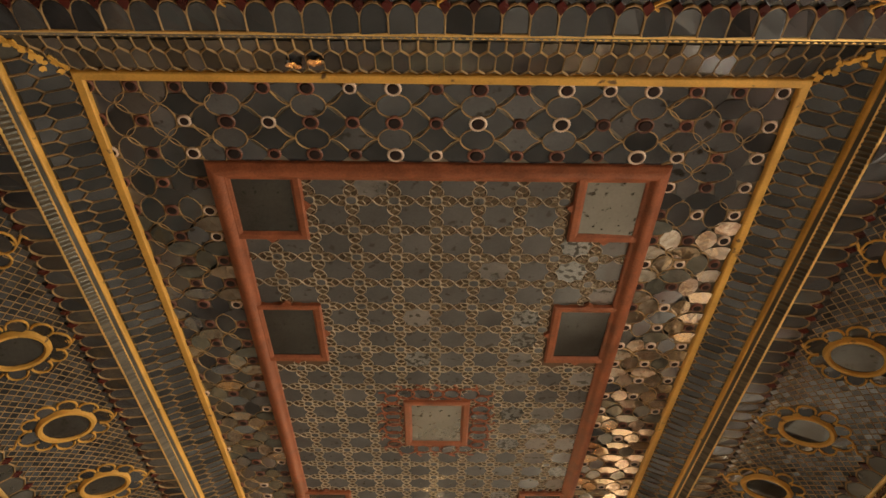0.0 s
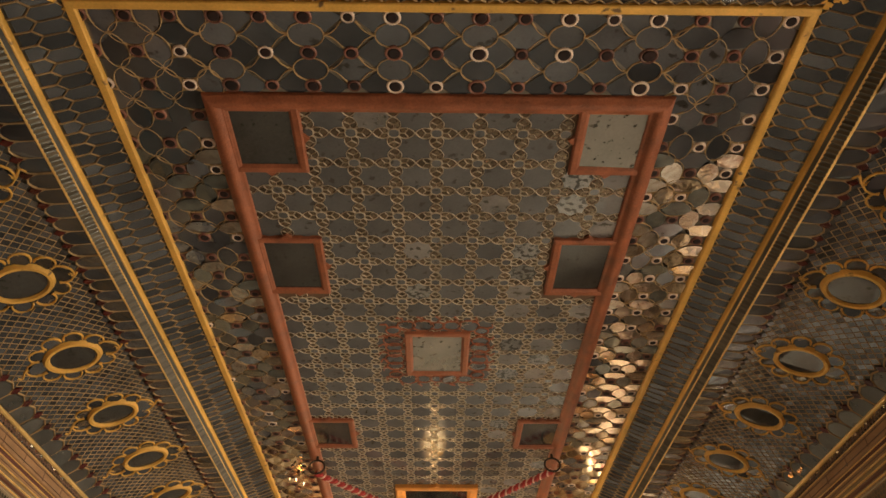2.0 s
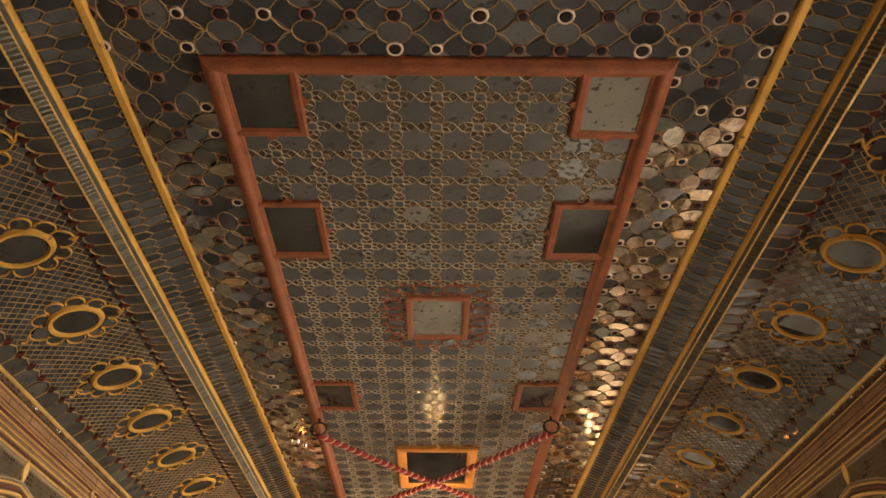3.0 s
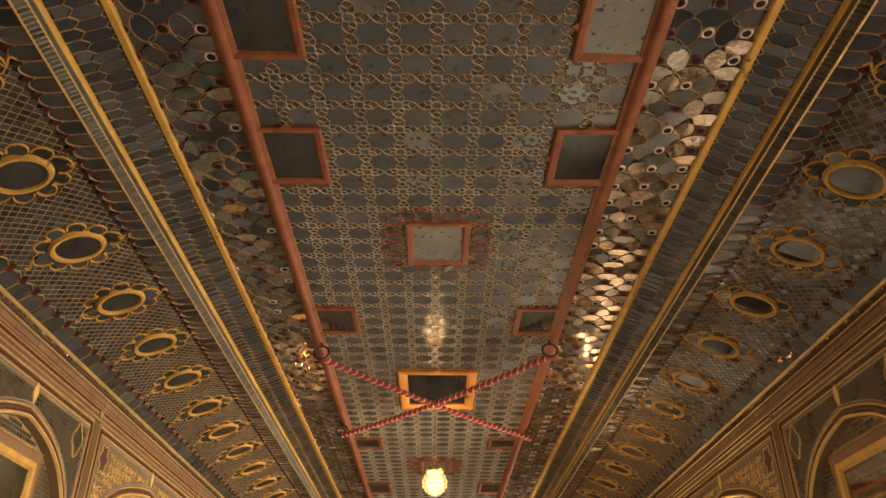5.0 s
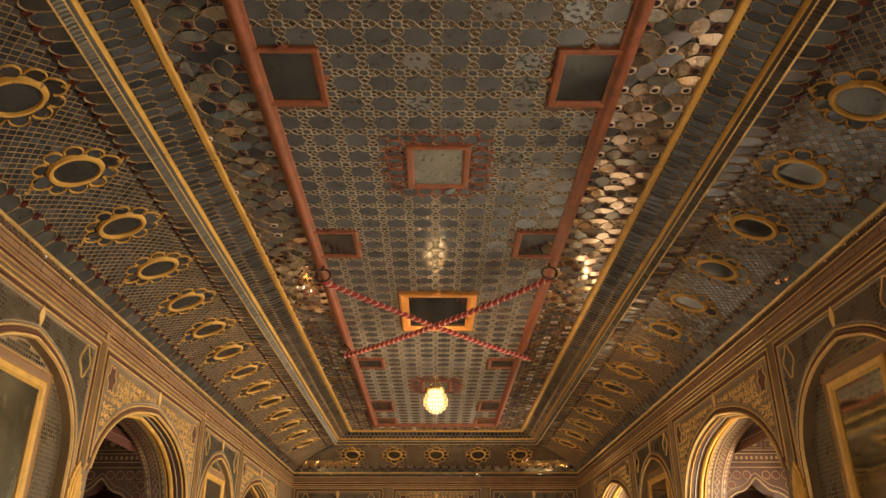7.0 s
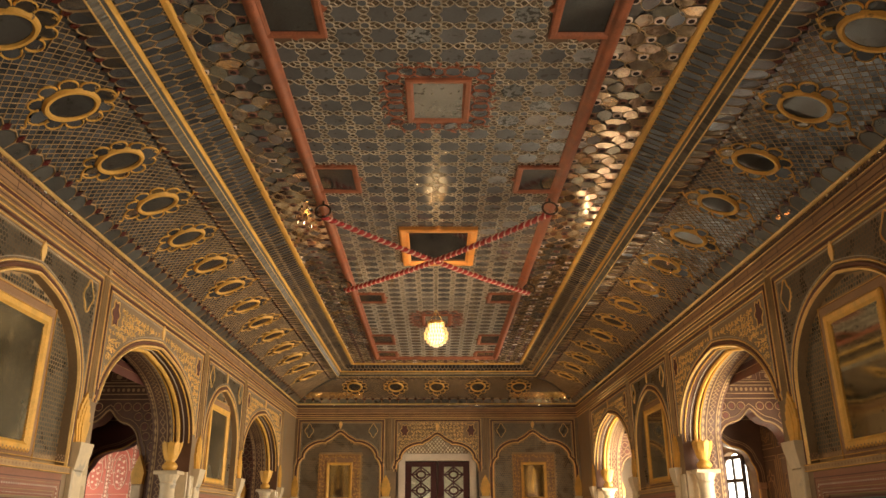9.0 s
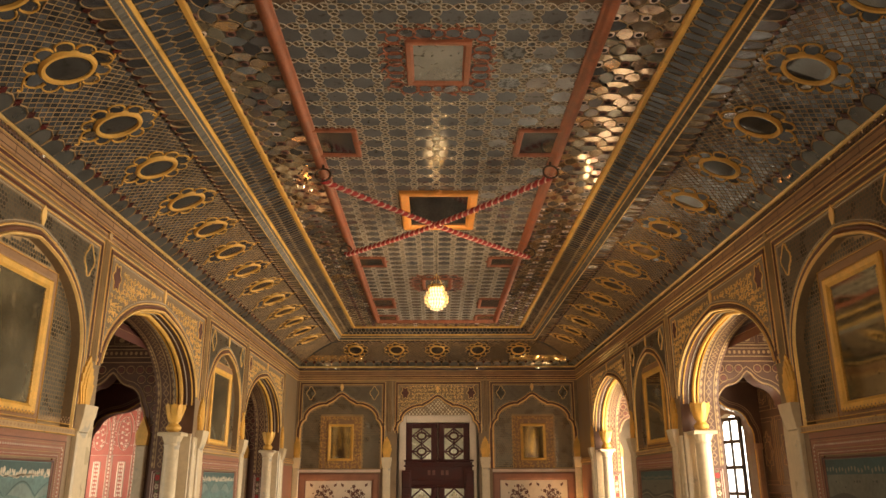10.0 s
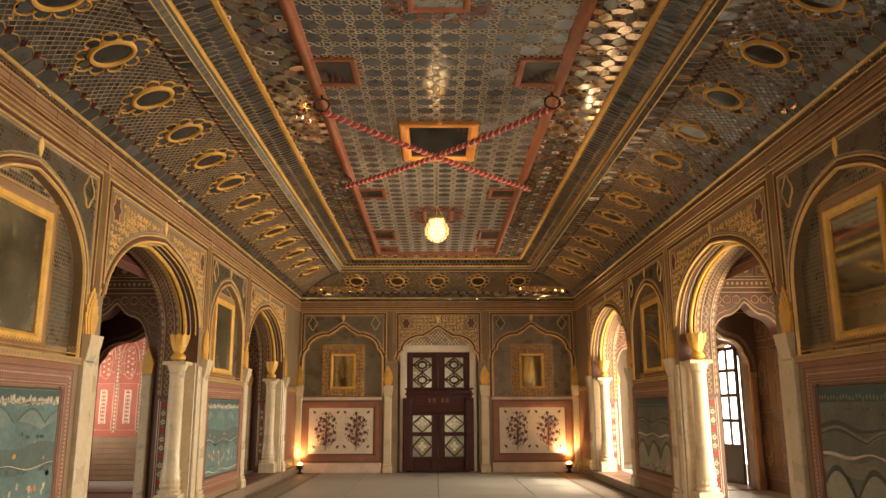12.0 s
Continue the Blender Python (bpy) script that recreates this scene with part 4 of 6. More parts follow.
# marble pilasters with gold leaf capitals
def pilaster(side, u, z0, z1, zc, half):
    mp = wall_map(side)
    top = tagged(new("pilaster"), "white marble wall pilaster with a gilded leaf capital", "pilaster", "pilasters along the hall walls")
    top.location = mp(u, z0, 0.0)
    o = Vector(top.location)
    lp = lambda a, b, w: tuple(Vector(mp(a, b, w)) - o)
    s = Mesh()
    s.box(lp, u - half, u + half, z0 + 0.16, z1 - 0.20, 0.0, 0.045, bev=0.012)
    s.make("shaft", MARBLE, top)
    b = Mesh()
    b.box(lp, u - half * 1.25, u + half * 1.25, z0, z0 + 0.11, 0.0, 0.075, bev=0.012)
    b.box(lp, u - half * 1.12, u + half * 1.12, z0 + 0.11, z0 + 0.16, 0.0, 0.06, bev=0.012)
    b.make("base", MARBLE, top)
    c = Mesh()
    prof = ((z1 - 0.20, 1.0, 0.045), (z1 - 0.16, 1.1, 0.055), (z1 - 0.08, 1.25, 0.075), (z1, 1.35, 0.085))
    for (za, ka, wa), (zb, kb, wb) in zip(prof, prof[1:]):
        ra = [lp(u - half * ka, za, 0), lp(u - half * ka, za, wa), lp(u + half * ka, za, wa), lp(u + half * ka, za, 0)]
        rb = [lp(u - half * kb, zb, 0), lp(u - half * kb, zb, wb), lp(u + half * kb, zb, wb), lp(u + half * kb, zb, 0)]
        for i in range(3):
            c.quad(ra[i], ra[i + 1], rb[i + 1], rb[i])
    c.quad(lp(u - half * 1.35, z1, 0), lp(u - half * 1.35, z1, 0.085), lp(u + half * 1.35, z1, 0.085), lp(u + half * 1.35, z1, 0))
    c.make("flared_head", MARBLE, top)
    g = Mesh()
    H = zc - z1
    edge = ((0.0, 0.86), (0.10, 0.95), (0.30, 1.22), (0.42, 1.34), (0.44, 1.08), (0.60, 1.12), (0.62, 0.88), (0.74, 0.84), (0.76, 0.60), (0.85, 0.52), (0.87, 0.30), (0.93, 0.22))
    for k, (wide, tall, ww) in enumerate(((1.0, 1.0, 0.026), (0.70, 0.86, 0.032), (0.38, 0.72, 0.037))):
        pts = [(u + half * e * wide, z1 + 0.004 + H * h * tall) for h, e in edge]
        pts += [(u, z1 + H * tall)] + [(2 * u - a, b) for a, b in pts[::-1]]
        g.tile(pts, lp, ww, 0.02)
    g.make("leaf_capital", GOLD_LEAF, top, "gilded pointed leaf capital")
    return top

for side in ("west", "east"):
    for u in (6.03, 9.10, 11.06, 13.98):
        pilaster(side, u, FZ, 1.78, 2.17, 0.085)
for u in (-0.955, 0.965):
    pilaster("north", u, 0.0, 1.66, 2.06, 0.075)
for u in (-2.70, 2.76):
    pilaster("north", u, 0.0, 1.66, 2.06, 0.06)


# columns in the arches' reveals, with vase capitals
def column(x, y, z0, z1):
    top = tagged(new("column"), "slender white marble column with a gilded vase capital", "column", "columns in the side arches")
    top.location = (x, y, z0)
    H = z1 - z0
    s = Mesh()
    s.lathe([(0.108, 0.30), (0.112, 0.33), (0.098, 0.36), (0.108, 0.40), (0.092, 0.44), (0.086, 0.6), (0.080, H - 0.16), (0.088, H - 0.15), (0.088, H - 0.13), (0.08, H - 0.12)], flat, 16)
    s.make("shaft", MARBLE, top, smooth=True)
    b = Mesh()
    b.box(flat, -0.13, 0.13, -0.13, 0.13, 0.0, 0.16, bev=0.012)
    b.lathe([(0.12, 0.16), (0.125, 0.19), (0.10, 0.215), (0.115, 0.25), (0.105, 0.28), (0.108, 0.30)], flat, 16)
    b.make("base", MARBLE, top)
    h = Mesh()
    h.lathe([(0.080, H - 0.12), (0.095, H - 0.09), (0.115, H - 0.04)], flat, 16)
    h.box(flat, -0.13, 0.13, -0.13, 0.13, H - 0.04, H, bev=0.01)
    h.make("head", MARBLE, top)
    v = Mesh()
    v.lathe([(0.04, H), (0.075, H + 0.02), (0.085, H + 0.055), (0.06, H + 0.085), (0.045, H + 0.10), (0.07, H + 0.13), (0.092, H + 0.20), (0.085, H + 0.24), (0.11, H + 0.29), (0.10, H + 0.30), (0.0, H + 0.30)], flat, 14)
    n_lobe = 9
    for k in range(n_lobe):
        t = 2 * math.pi * k / n_lobe
        c_, s_ = math.cos(t), math.sin(t)
        at = lambda r, z, w: (r * c_ - w * s_, r * s_ + w * c_, z)
        v.add([at(0.088, H + 0.19, -0.026), at(0.088, H + 0.19, 0.026), at(0.108, H + 0.275, 0.034), at(0.112, H + 0.318, 0.0), at(0.108, H + 0.275, -0.034), at(0.103, H + 0.235, 0.0)], ((0, 1, 5), (1, 2, 5), (2, 3, 5), (3, 4, 5), (4, 0, 5)))
    v.make("vase_capital", GOLD_LEAF, top, "gilded vase-shaped capital", True)
    return top

for sg, wx in ((-1, XL), (1, XR)):
    for o in side_arches:
        column(wx + sg * 0.17, o.uc + o.hw - 0.14, FZ, 1.74)
        if o.uc > 10:
            column(wx + sg * 0.17, o.uc - o.hw + 0.14, FZ, 1.74)

# mouldings and painted pattern in the arches' reveals
for side in ("west", "east"):
    mp, m, d, r = wall_map(side), Mesh(), Mesh(), Mesh()
    for o in side_arches:
        def under(off, w):
            return [mp(u, z, -w) for u, z in o.offset(-off) if z > 1.74]
        m.tube(under(0.014, 0.155), 0.022, 8)
        m.tube(under(0.010, 0.205), 0.010, 8)
        m.tube(under(0.006, 0.035), 0.008, 6)
        r.tube(under(0.006, 0.095), 0.006, 6)
        r.tube(under(0.006, 0.228), 0.005, 6)
        # crossed diamonds on the inner part of the reveal
        p = o.path
        L = 0.0
        for a, b in zip(p, p[1:]):
            seg = math.hypot(b[0] - a[0], b[1] - a[1])
            n = max(1, round(seg / 0.075))
            for k in range(n):
                q0, q1 = k / n, (k + 1) / n
                A = (a[0] + (b[0] - a[0]) * q0, a[1] + (b[1] - a[1]) * q0)
                B = (a[0] + (b[0] - a[0]) * q1, a[1] + (b[1] - a[1]) * q1)
                M = ((A[0] + B[0]) / 2, (A[1] + B[1]) / 2)
                if M[1] < 1.36:
                    continue
                nu, nz = o.uc - M[0], (o.spring - M[1]) if M[1] > o.spring else 0.0
                k_ = math.hypot(nu, nz) or 1
                e = 0.006
                sh = lambda P: (P[0] + nu / k_ * e, P[1] + nz / k_ * e)
                d.add([mp(*sh(A), -0.33), mp(*sh(M), -0.295), mp(*sh(B), -0.33), mp(*sh(M), -0.365)], ((0, 1, 2, 3),), 1)
                e = 0.009
                A2, B2 = [(M[0] + (P[0] - M[0]) * 0.72, M[1] + (P[1] - M[1]) * 0.72) for P in (A, B)]
                d.add([mp(*sh(A2), -0.33), mp(*sh(M), -0.305), mp(*sh(B2), -0.33), mp(*sh(M), -0.355)], ((0, 1, 2, 3),), 2)
                e = 0.006
                for wc in (-0.245, -0.415):
                    d.add([mp(*sh(A), wc), mp(*sh(M), wc + 0.014), mp(*sh(B), wc), mp(*sh(M), wc - 0.014)], ((0, 1, 2, 3),), 1)
                for w0 in (-0.275, -0.385):
                    d.add([mp(*sh(A), w0), mp(*sh(B), w0), mp(*sh(B), w0 - 0.012), mp(*sh(A), w0 - 0.012)], ((0, 1, 2, 3),), 1)
    # marble lining of the jambs, and painted flower panels beside the columns
    lining, panel, flower, edge = Mesh(), Mesh(), Mesh(), Mesh()
    for o in side_arches:
        for sg in (-1, 1):
            e = o.uc + sg * o.hw
            jp = lambda a, b, w, e=e, sg=sg: mp(e - sg * w, b, -a)     # a: depth into the reveal
            lining.box(jp, 0.004, 0.255, FZ, 1.735, 0.0, 0.02, bev=0.006)
            out = sorted((e + sg * 0.012, e + sg * (0.145 if sg > 0 or o.uc > 8 else 0.11)))
            lining.box(mp, out[0], out[1], FZ, 1.70, 0.0, 0.022, bev=0.008)
            panel.box(jp, 0.265, 0.415, 0.22, 1.34, 0.0, 0.012, bev=0.004)
            for off, wd in ((0.012, 0.008), (0.034, 0.006)):
                edge.ribbon(rect(0.265 + off, 0.415 - off, 0.22 + off, 1.34 - off), jp, wd, 0.003, True, 0, 0.0122)
            for k in range(11):
                z = 0.31 + k * 0.095
                for j in range(5):
                    flower.tile(ell(0.34 + 0.017 * math.cos(j * 1.257), z + 0.02 * math.sin(j * 1.257), 0.012, 0.013, 6), jp, 0.002, 0, k % 3 == 1, 0.0126, False)
                for sk in (-1, 1):
                    flower.tile([(0.34, z + 0.03), (0.34 + sk * 0.026, z + 0.045), (0.34 + sk * 0.02, z + 0.062), (0.34, z + 0.05)], jp, 0.002, 0, 2, 0.0126, False)
    lining.make("jamb_lining", MARBLE, walls[side], "white marble jamb lining")
    panel.make("flower_panel", MAROON, walls[side], "narrow maroon painted panel with flowers")
    edge.make("panel_lines", PALE_RING, walls[side])
    tagged(flower.make("painted_flowers", [material("pale_flower_paint", (0.45, 0.36, 0.25), 0.6), ROPE_RED, material("green_leaf_paint", (0.12, 0.13, 0.06), 0.6)], walls[side], "painted flowers and leaves"), kind="stuff")
    m.make("gold_arch_moulding", GOLD_LEAF, walls[side], "rounded gilded arch moulding", True)
    r.make("pale_arch_moulding", CREAM, walls[side], smooth=True)
    tagged(d.make("diamond_pattern", [CREAM, CAME, REVEAL], walls[side], "painted diamonds along the arch reveal"), kind="stuff")


# nets of mirrors in the niches, and mirrors in gold frames
def wall_mirror(side, u0, u1, z0, z1, w0, width, label, band=0.0):
    mp = wall_map(side)
    top = tagged(new("wall_mirror"), label, "wall mirror", "gold-framed mirrors in the wall niches")
    top.location = mp((u0 + u1) / 2, z0, w0)
    o = Vector(top.location)
    lp = lambda a, b, w: tuple(Vector(mp(a, b, w0 + w)) - o)
    f = Mesh()
    f.surround(lp, u0, u1, z0, z1, width, 0.0, 0.035)
    f.make("frame", GOLD_LEAF, top, "bright gold frame")
    e = Mesh()
    n = int((z1 - z0 - 2 * width) / 0.025)
    for ua in (u0 + width + 0.006, u1 - width - 0.006):
        for k in range(n):
            z = z0 + width + (k + 0.5) * 0.025
            e.tile([(ua - 0.006, z - 0.009), (ua + 0.006, z - 0.009), (ua + 0.006, z + 0.009), (ua - 0.006, z + 0.009)], lp, 0.02)
    tagged(e.make("beaded_edge", GOLD, top), kind="stuff")
    g = Mesh()
    g.tile(rect(u0 + width * 0.9, u1 - width * 0.9, z0 + width * 0.9, z1 - width * 0.9), lp, 0.012, 0.006)
    g.make("mirror", MIRROR_FOX if side == "west" else MIRROR_WALL, top, "foxed old mirror glass")
    if band:
        if side == "north":
            sc = Mesh()
            scrolls(sc, lp, u0 - band, u1 + band, z0 - band, z1 + band, lambda u, z: not (u0 < u < u1 and z0 < z < z1), 0.075, 0.03, 3, 0.012)
            sc.v = [tuple(Vector(p) + Vector((0, -0.014, 0))) for p in sc.v]
            tagged(sc.make("gilt_scrollwork", GOLD, top), kind="stuff")
        q = Mesh()
        q.surround(lp, u0 - band, u1 + band, z0 - band, z1 + band, band, 0.0, 0.014)
        q.make("patterned_surround", BAND, top, "brown painted surround")
        t = Mesh()
        t.ribbon(rect(u0 - band, u1 + band, z0 - band, z1 + band), lp, 0.012, 0.018, True)
        t.make("thin_gold_line", GOLD, top)
    return top

for side in ("west", "east"):
    mp, m = wall_map(side), Mesh()
    for o, (a, b) in zip(side_niches, ((4.66, 5.42), (9.64, 10.52))):
        net(m, mp, o.uc - o.hw, o.uc + o.hw, o.sill + 0.07, 2.9, lambda u, z: o.inside(u, z, -0.02) and not (a - 0.10 < u < b + 0.10 and z < 2.72), 0.036, -0.07)
        wall_mirror(side, a, b, 1.66, 2.62, -0.07, 0.07, "foxed wall mirror in a bright gold frame inside a niche", 0.075)
    tagged(m.make("niche_mirrors", MIRROR_NET, walls[side], "small hexagonal mirrors in the niches"), kind="stuff")
mp, m = wall_map("north"), Mesh()
for o in north_niches:
    net(m, mp, o.uc - o.hw, o.uc + o.hw, o.sill + 0.02, 2.85, lambda u, z: o.inside(u, z, -0.03) and not (abs(u - o.uc) < 0.43 and 1.46 < z < 2.5), 0.040, -0.09)
    wall_mirror("north", o.uc - 0.25, o.uc + 0.25, 1.60, 2.30, -0.085, 0.05, "small wall mirror in a wide gold patterned frame", 0.15)
tagged(m.make("niche_mirrors", MIRROR_NET, walls["north"]), kind="stuff")


# dados with murals on the long walls
DULL = material("dull_grey_mural_paint", (0.135, 0.135, 0.105), 0.6, 0.0, 0.35, 3.5, 40, 0.1)
DULL_PALE = material("pale_grey_mural_paint", (0.21, 0.195, 0.145), 0.6, 0.0, 0.3, 3, 40, 0.1)
HILL_PALE = material("pale_hill_mural_paint", (0.30, 0.275, 0.205), 0.6, 0.0, 0.25, 3, 40, 0.1)
DULL_DARK = material("dark_grey_mural_paint", (0.065, 0.065, 0.052), 0.6, 0.0, 0.3, 6, 40, 0.1)
DEEP = material("deep_teal_mural_paint", (0.045, 0.085, 0.082), 0.6, 0.0, 0.3, 4, 40, 0.1)
OCHRE = material("ochre_mural_paint", (0.42, 0.27, 0.08), 0.6, 0.0, 0.3, 6, 40, 0.1)
PALE_MARK = material("pale_mural_paint", (0.55, 0.47, 0.36), 0.6, 0.0, 0.3, 8, 40, 0.1)
ROSE = material("rose_red_frame_paint", (0.27, 0.07, 0.045), 0.55, 0.0, 0.25, 5, 60, 0.15)


def mural(side, u0, u1, z0, z1, seed):
    mp = wall_map(side)
    g = random.Random(seed)
    west = side == "west"
    label = "painted teal landscape mural with hills in a rose-brown frame" if west else "faded grey-green landscape mural with pale hills in a rose-brown frame"
    top = tagged(new("mural"), label, "mural", "murals along the side walls")
    top.location = mp((u0 + u1) / 2, z0, 0.0)
    o = Vector(top.location)
    lp = lambda a, b, w: tuple(Vector(mp(a, b, w)) - o)
    H, L = z1 - z0, u1 - u0
    f = Mesh()
    f.surround(lp, u0 - 0.17, u1 + 0.17, z0 - 0.20, z1 + 0.20, 0.165, 0.0, 0.022)
    f.make("frame", DADO, top, "rose-brown painted frame")
    for d, wd, mat in ((0.012, 0.016, MAROON), (0.034, 0.006, CAME), (0.052, 0.018, ROSE), (0.075, 0.006, CAME), (0.108, 0.032, ROSE), (0.134, 0.006, CAME), (0.155, 0.014, MAROON)):
        e = Mesh()
        e.ribbon(rect(u0 - d, u1 + d, z0 - d, z1 + d), lp, wd, 0.003, True, 0, 0.0195)
        e.make("painted_line", mat, top)
    e = Mesh()
    for d, r in ((0.108, 0.009), (0.052, 0.005)):
        for a, b in (((u0 - d, z0 - d), (u1 + d, z0 - d)), ((u1 + d, z0 - d), (u1 + d, z1 + d)), ((u1 + d, z1 + d), (u0 - d, z1 + d)), ((u0 - d, z1 + d), (u0 - d, z0 - d))):
            n = int(math.hypot(b[0] - a[0], b[1] - a[1]) / (r * 3.2))
            for k in range(n):
                q = (k + 0.5) / n
                e.tile(ell(a[0] + (b[0] - a[0]) * q, a[1] + (b[1] - a[1]) * q, r, r, 6), lp, 0.001, 0, 0, 0.0228, False)
    tagged(e.make("painted_dots", PALE_MARK, top, "row of pale painted dots"), kind="stuff")
    p = Mesh()
    p.tile(rect(u0 - 0.01, u1 + 0.01, z0 - 0.01, z1 + 0.01), lp, 0.008)
    p.make("painted_panel", TEAL if west else DULL, top, "teal painted panel" if west else "grey-green painted panel")
    layer = [0.0086]
    def paint(name, mat, shapes, label=""):
        """Flat paint, one thin layer over the last: strips (upper edge, lower edge) or outlines."""
        m = Mesh()
        for kind, *q in shapes:
            if kind == "strip":
                up, lo = q
                for i in range(len(up) - 1):
                    m.quad(lp(*lo[i], layer[0]), lp(*lo[i + 1], layer[0]), lp(*up[i + 1], layer[0]), lp(*up[i], layer[0]))
            else:
                m.add([lp(u, z, layer[0]) for u, z in q[0]], [tuple(range(len(q[0])))])
        layer[0] += 0.0006
        ob = m.make(name, mat, top, label)
        if len(shapes) > 6:
            tagged(ob, kind="stuff")
    def hills(zc, amp, waves, ph, thick, bump=True):
        n = 44
        up, lo = [], []
        for i in range(n + 1):
            t = i / n
            s = abs(math.sin(math.pi * waves * t + ph)) if bump else math.sin(2 * math.pi * waves * t + ph)
            z = min(z1, zc + amp * s + 0.006 * math.sin(17 * t + ph))
            th = thick * (0.75 + 0.35 * math.sin(9 * t + 2 * ph)) if thick < 0.05 else thick
            up.append((u0 + L * t, z))
            lo.append((u0 + L * t, max(z0, z - th)))
        return ("strip", up, lo)
    def blob(u, z, r, s=1.0):
        return ("blob", [(min(u1, max(u0, u + r * math.cos(t) * g.uniform(0.65, 1.2))), z + s * r * math.sin(t) * g.uniform(0.65, 1.2)) for t in np.linspace(0, 6.283, 10, False)])
    if west:
        paint("painted_sky", DEEP, [("strip", [(u0, z1), (u1, z1)], [(u0, z1 - 0.06), (u1, z1 - 0.06)])], "dark teal sky strip")
        paint("pale_fringe", PALE_MARK, [blob(u0 + L * (k + g.uniform(0.2, 0.8)) / 46, z1 - 0.055 - g.uniform(0, 0.035), g.uniform(0.010, 0.019), 1.6) for k in range(46)] + [hills(z1 - 0.088, 0.012, 9, 1.0, 0.012)], "pale painted fringe of clouds")
        paint("painted_hill", TEAL_LIGHT, [hills(z0 + H * 0.74, 0.10, 3.2, 0.8, 0.10)])
        paint("hill_outline", DEEP, [hills(z0 + H * 0.76, 0.10, 3.2, 0.8, 0.010)])
        paint("painted_hill", TEAL, [hills(z0 + H * 0.70, 0.07, 2.4, 0.1, 0.13)])
        paint("painted_hill", TEAL_DARK, [hills(z0 + H * 0.60, 0.02, 1.3, 0.5, 0.17, False)], "dark teal valley band")
        paint("hill_outline", DEEP, [hills(z0 + H * 0.44, 0.035, 2.2, 0.4, 0.028, False)])
        paint("river_line", PALE_MARK, [hills(z0 + H * 0.45, 0.02, 2.2, 0.6, 0.007, False)])
        paint("painted_ground", TEAL, [hills(z0 + H * 0.36, 0.05, 2.7, 1.2, 0.24)])
        paint("bushes", TEAL_DARK, [blob(u0 + L * g.choice((0.12, 0.3, 0.45, 0.62, 0.9, 0.94)) + g.uniform(-0.05, 0.05), z0 + H * g.choice((0.42, 0.38, 0.24, 0.18)), g.uniform(0.02, 0.05), 0.6) for _ in range(16)], "dark painted bushes")
        paint("dark_marks", DEEP, [blob(u0 + L * g.uniform(0.05, 0.95), z0 + H * g.choice((0.66, 0.68, 0.42, 0.12)), g.uniform(0.008, 0.016), 1.2) for _ in range(26)])
        paint("ochre_clumps", OCHRE, [blob(u0 + L * g.uniform(0.05, 0.95), z0 + H * g.choice((0.62, 0.5, 0.53)), g.uniform(0.012, 0.024), 0.8) for _ in range(9)])
        paint("pale_marks", PALE_MARK, [blob(u0 + L * g.uniform(0.05, 0.95), z0 + H * g.uniform(0.14, 0.32), g.uniform(0.008, 0.018), 1.7) for _ in range(22)])
        paint("orange_marks", ORANGE, [blob(u0 + L * g.uniform(0.05, 0.95), z0 + H * g.uniform(0.08, 0.32), g.uniform(0.010, 0.022), 1.4) for _ in range(18)])
        paint("river_line", PALE_MARK, [hills(z0 + H * 0.05, 0.012, 2.2, 0.6, 0.012, False)])
    else:
        paint("painted_sky", DEEP, [("strip", [(u0, z1), (u1, z1)], [(u0, z1 - 0.10), (u1, z1 - 0.10)])], "dark teal sky strip")
        paint("pale_fringe", DULL_PALE, [blob(u0 + L * (k + 0.5) / 30, z1 - 0.06 - g.uniform(0, 0.02), 0.012, 1.5) for k in range(30)])
        paint("dark_marks", DULL_DARK, [blob(u0 + L * g.uniform(0.05, 0.95), z0 + H * g.choice((0.80, 0.84)), g.uniform(0.008, 0.016), 0.7) for _ in range(12)])
        paint("valley_line", DULL_DARK, [hills(z0 + H * 0.72, 0.03, 1.4, 0.4, 0.040, False)])
        paint("painted_hill", DULL_PALE, [hills(z0 + H * 0.62, 0.085, 1.6, 0.5, 0.055)], "pale grey painted ridge")
        paint("painted_hill", DULL, [hills(z0 + H * 0.58, 0.085, 1.6, 0.5, 0.10)])
        paint("ridge_line", DULL_DARK, [hills(z0 + H * 0.60, 0.085, 1.6, 0.5, 0.022)])
        paint("pale_shore", PALE_MARK, [hills(z0 + H * 0.51, 0.012, 2.3, 0.2, 0.026, False)])
        paint("painted_hill", DULL_PALE, [hills(z0 + H * 0.47, 0.020, 2.3, 1.2, 0.10, False)])
        paint("valley_line", DULL_DARK, [hills(z0 + H * 0.20, 0.205, 2.6, 0.75, 0.055)])
        paint("painted_hill", HILL_PALE, [hills(z0 + H * 0.16, 0.20, 2.6, 0.75, 0.34)], "broad pale grey painted hills")
        paint("dark_marks", DULL_DARK, [blob(u0 + L * g.uniform(0.05, 0.95), z0 + H * g.uniform(0.02, 0.10), g.uniform(0.02, 0.04), 0.7) for _ in range(14)])
        paint("pale_marks", PALE_MARK, [blob(u0 + L * g.uniform(0.05, 0.95), z0 + H * g.uniform(0.05, 0.14), g.uniform(0.012, 0.022), 1.6) for _ in range(12)])
        paint("red_marks", ORANGE, [blob(u0 + L * g.uniform(0.05, 0.95), z0 + H * g.uniform(0.04, 0.18), g.uniform(0.012, 0.028), 1.4) for _ in range(9)])
    return top

for k, side in enumerate(("west", "east")):
    mural(side, 4.42, 5.66, 0.42, 1.34, 3 + k)
    mural(side, 9.36, 10.82, 0.42, 1.32, 7 + k)

bands = {}
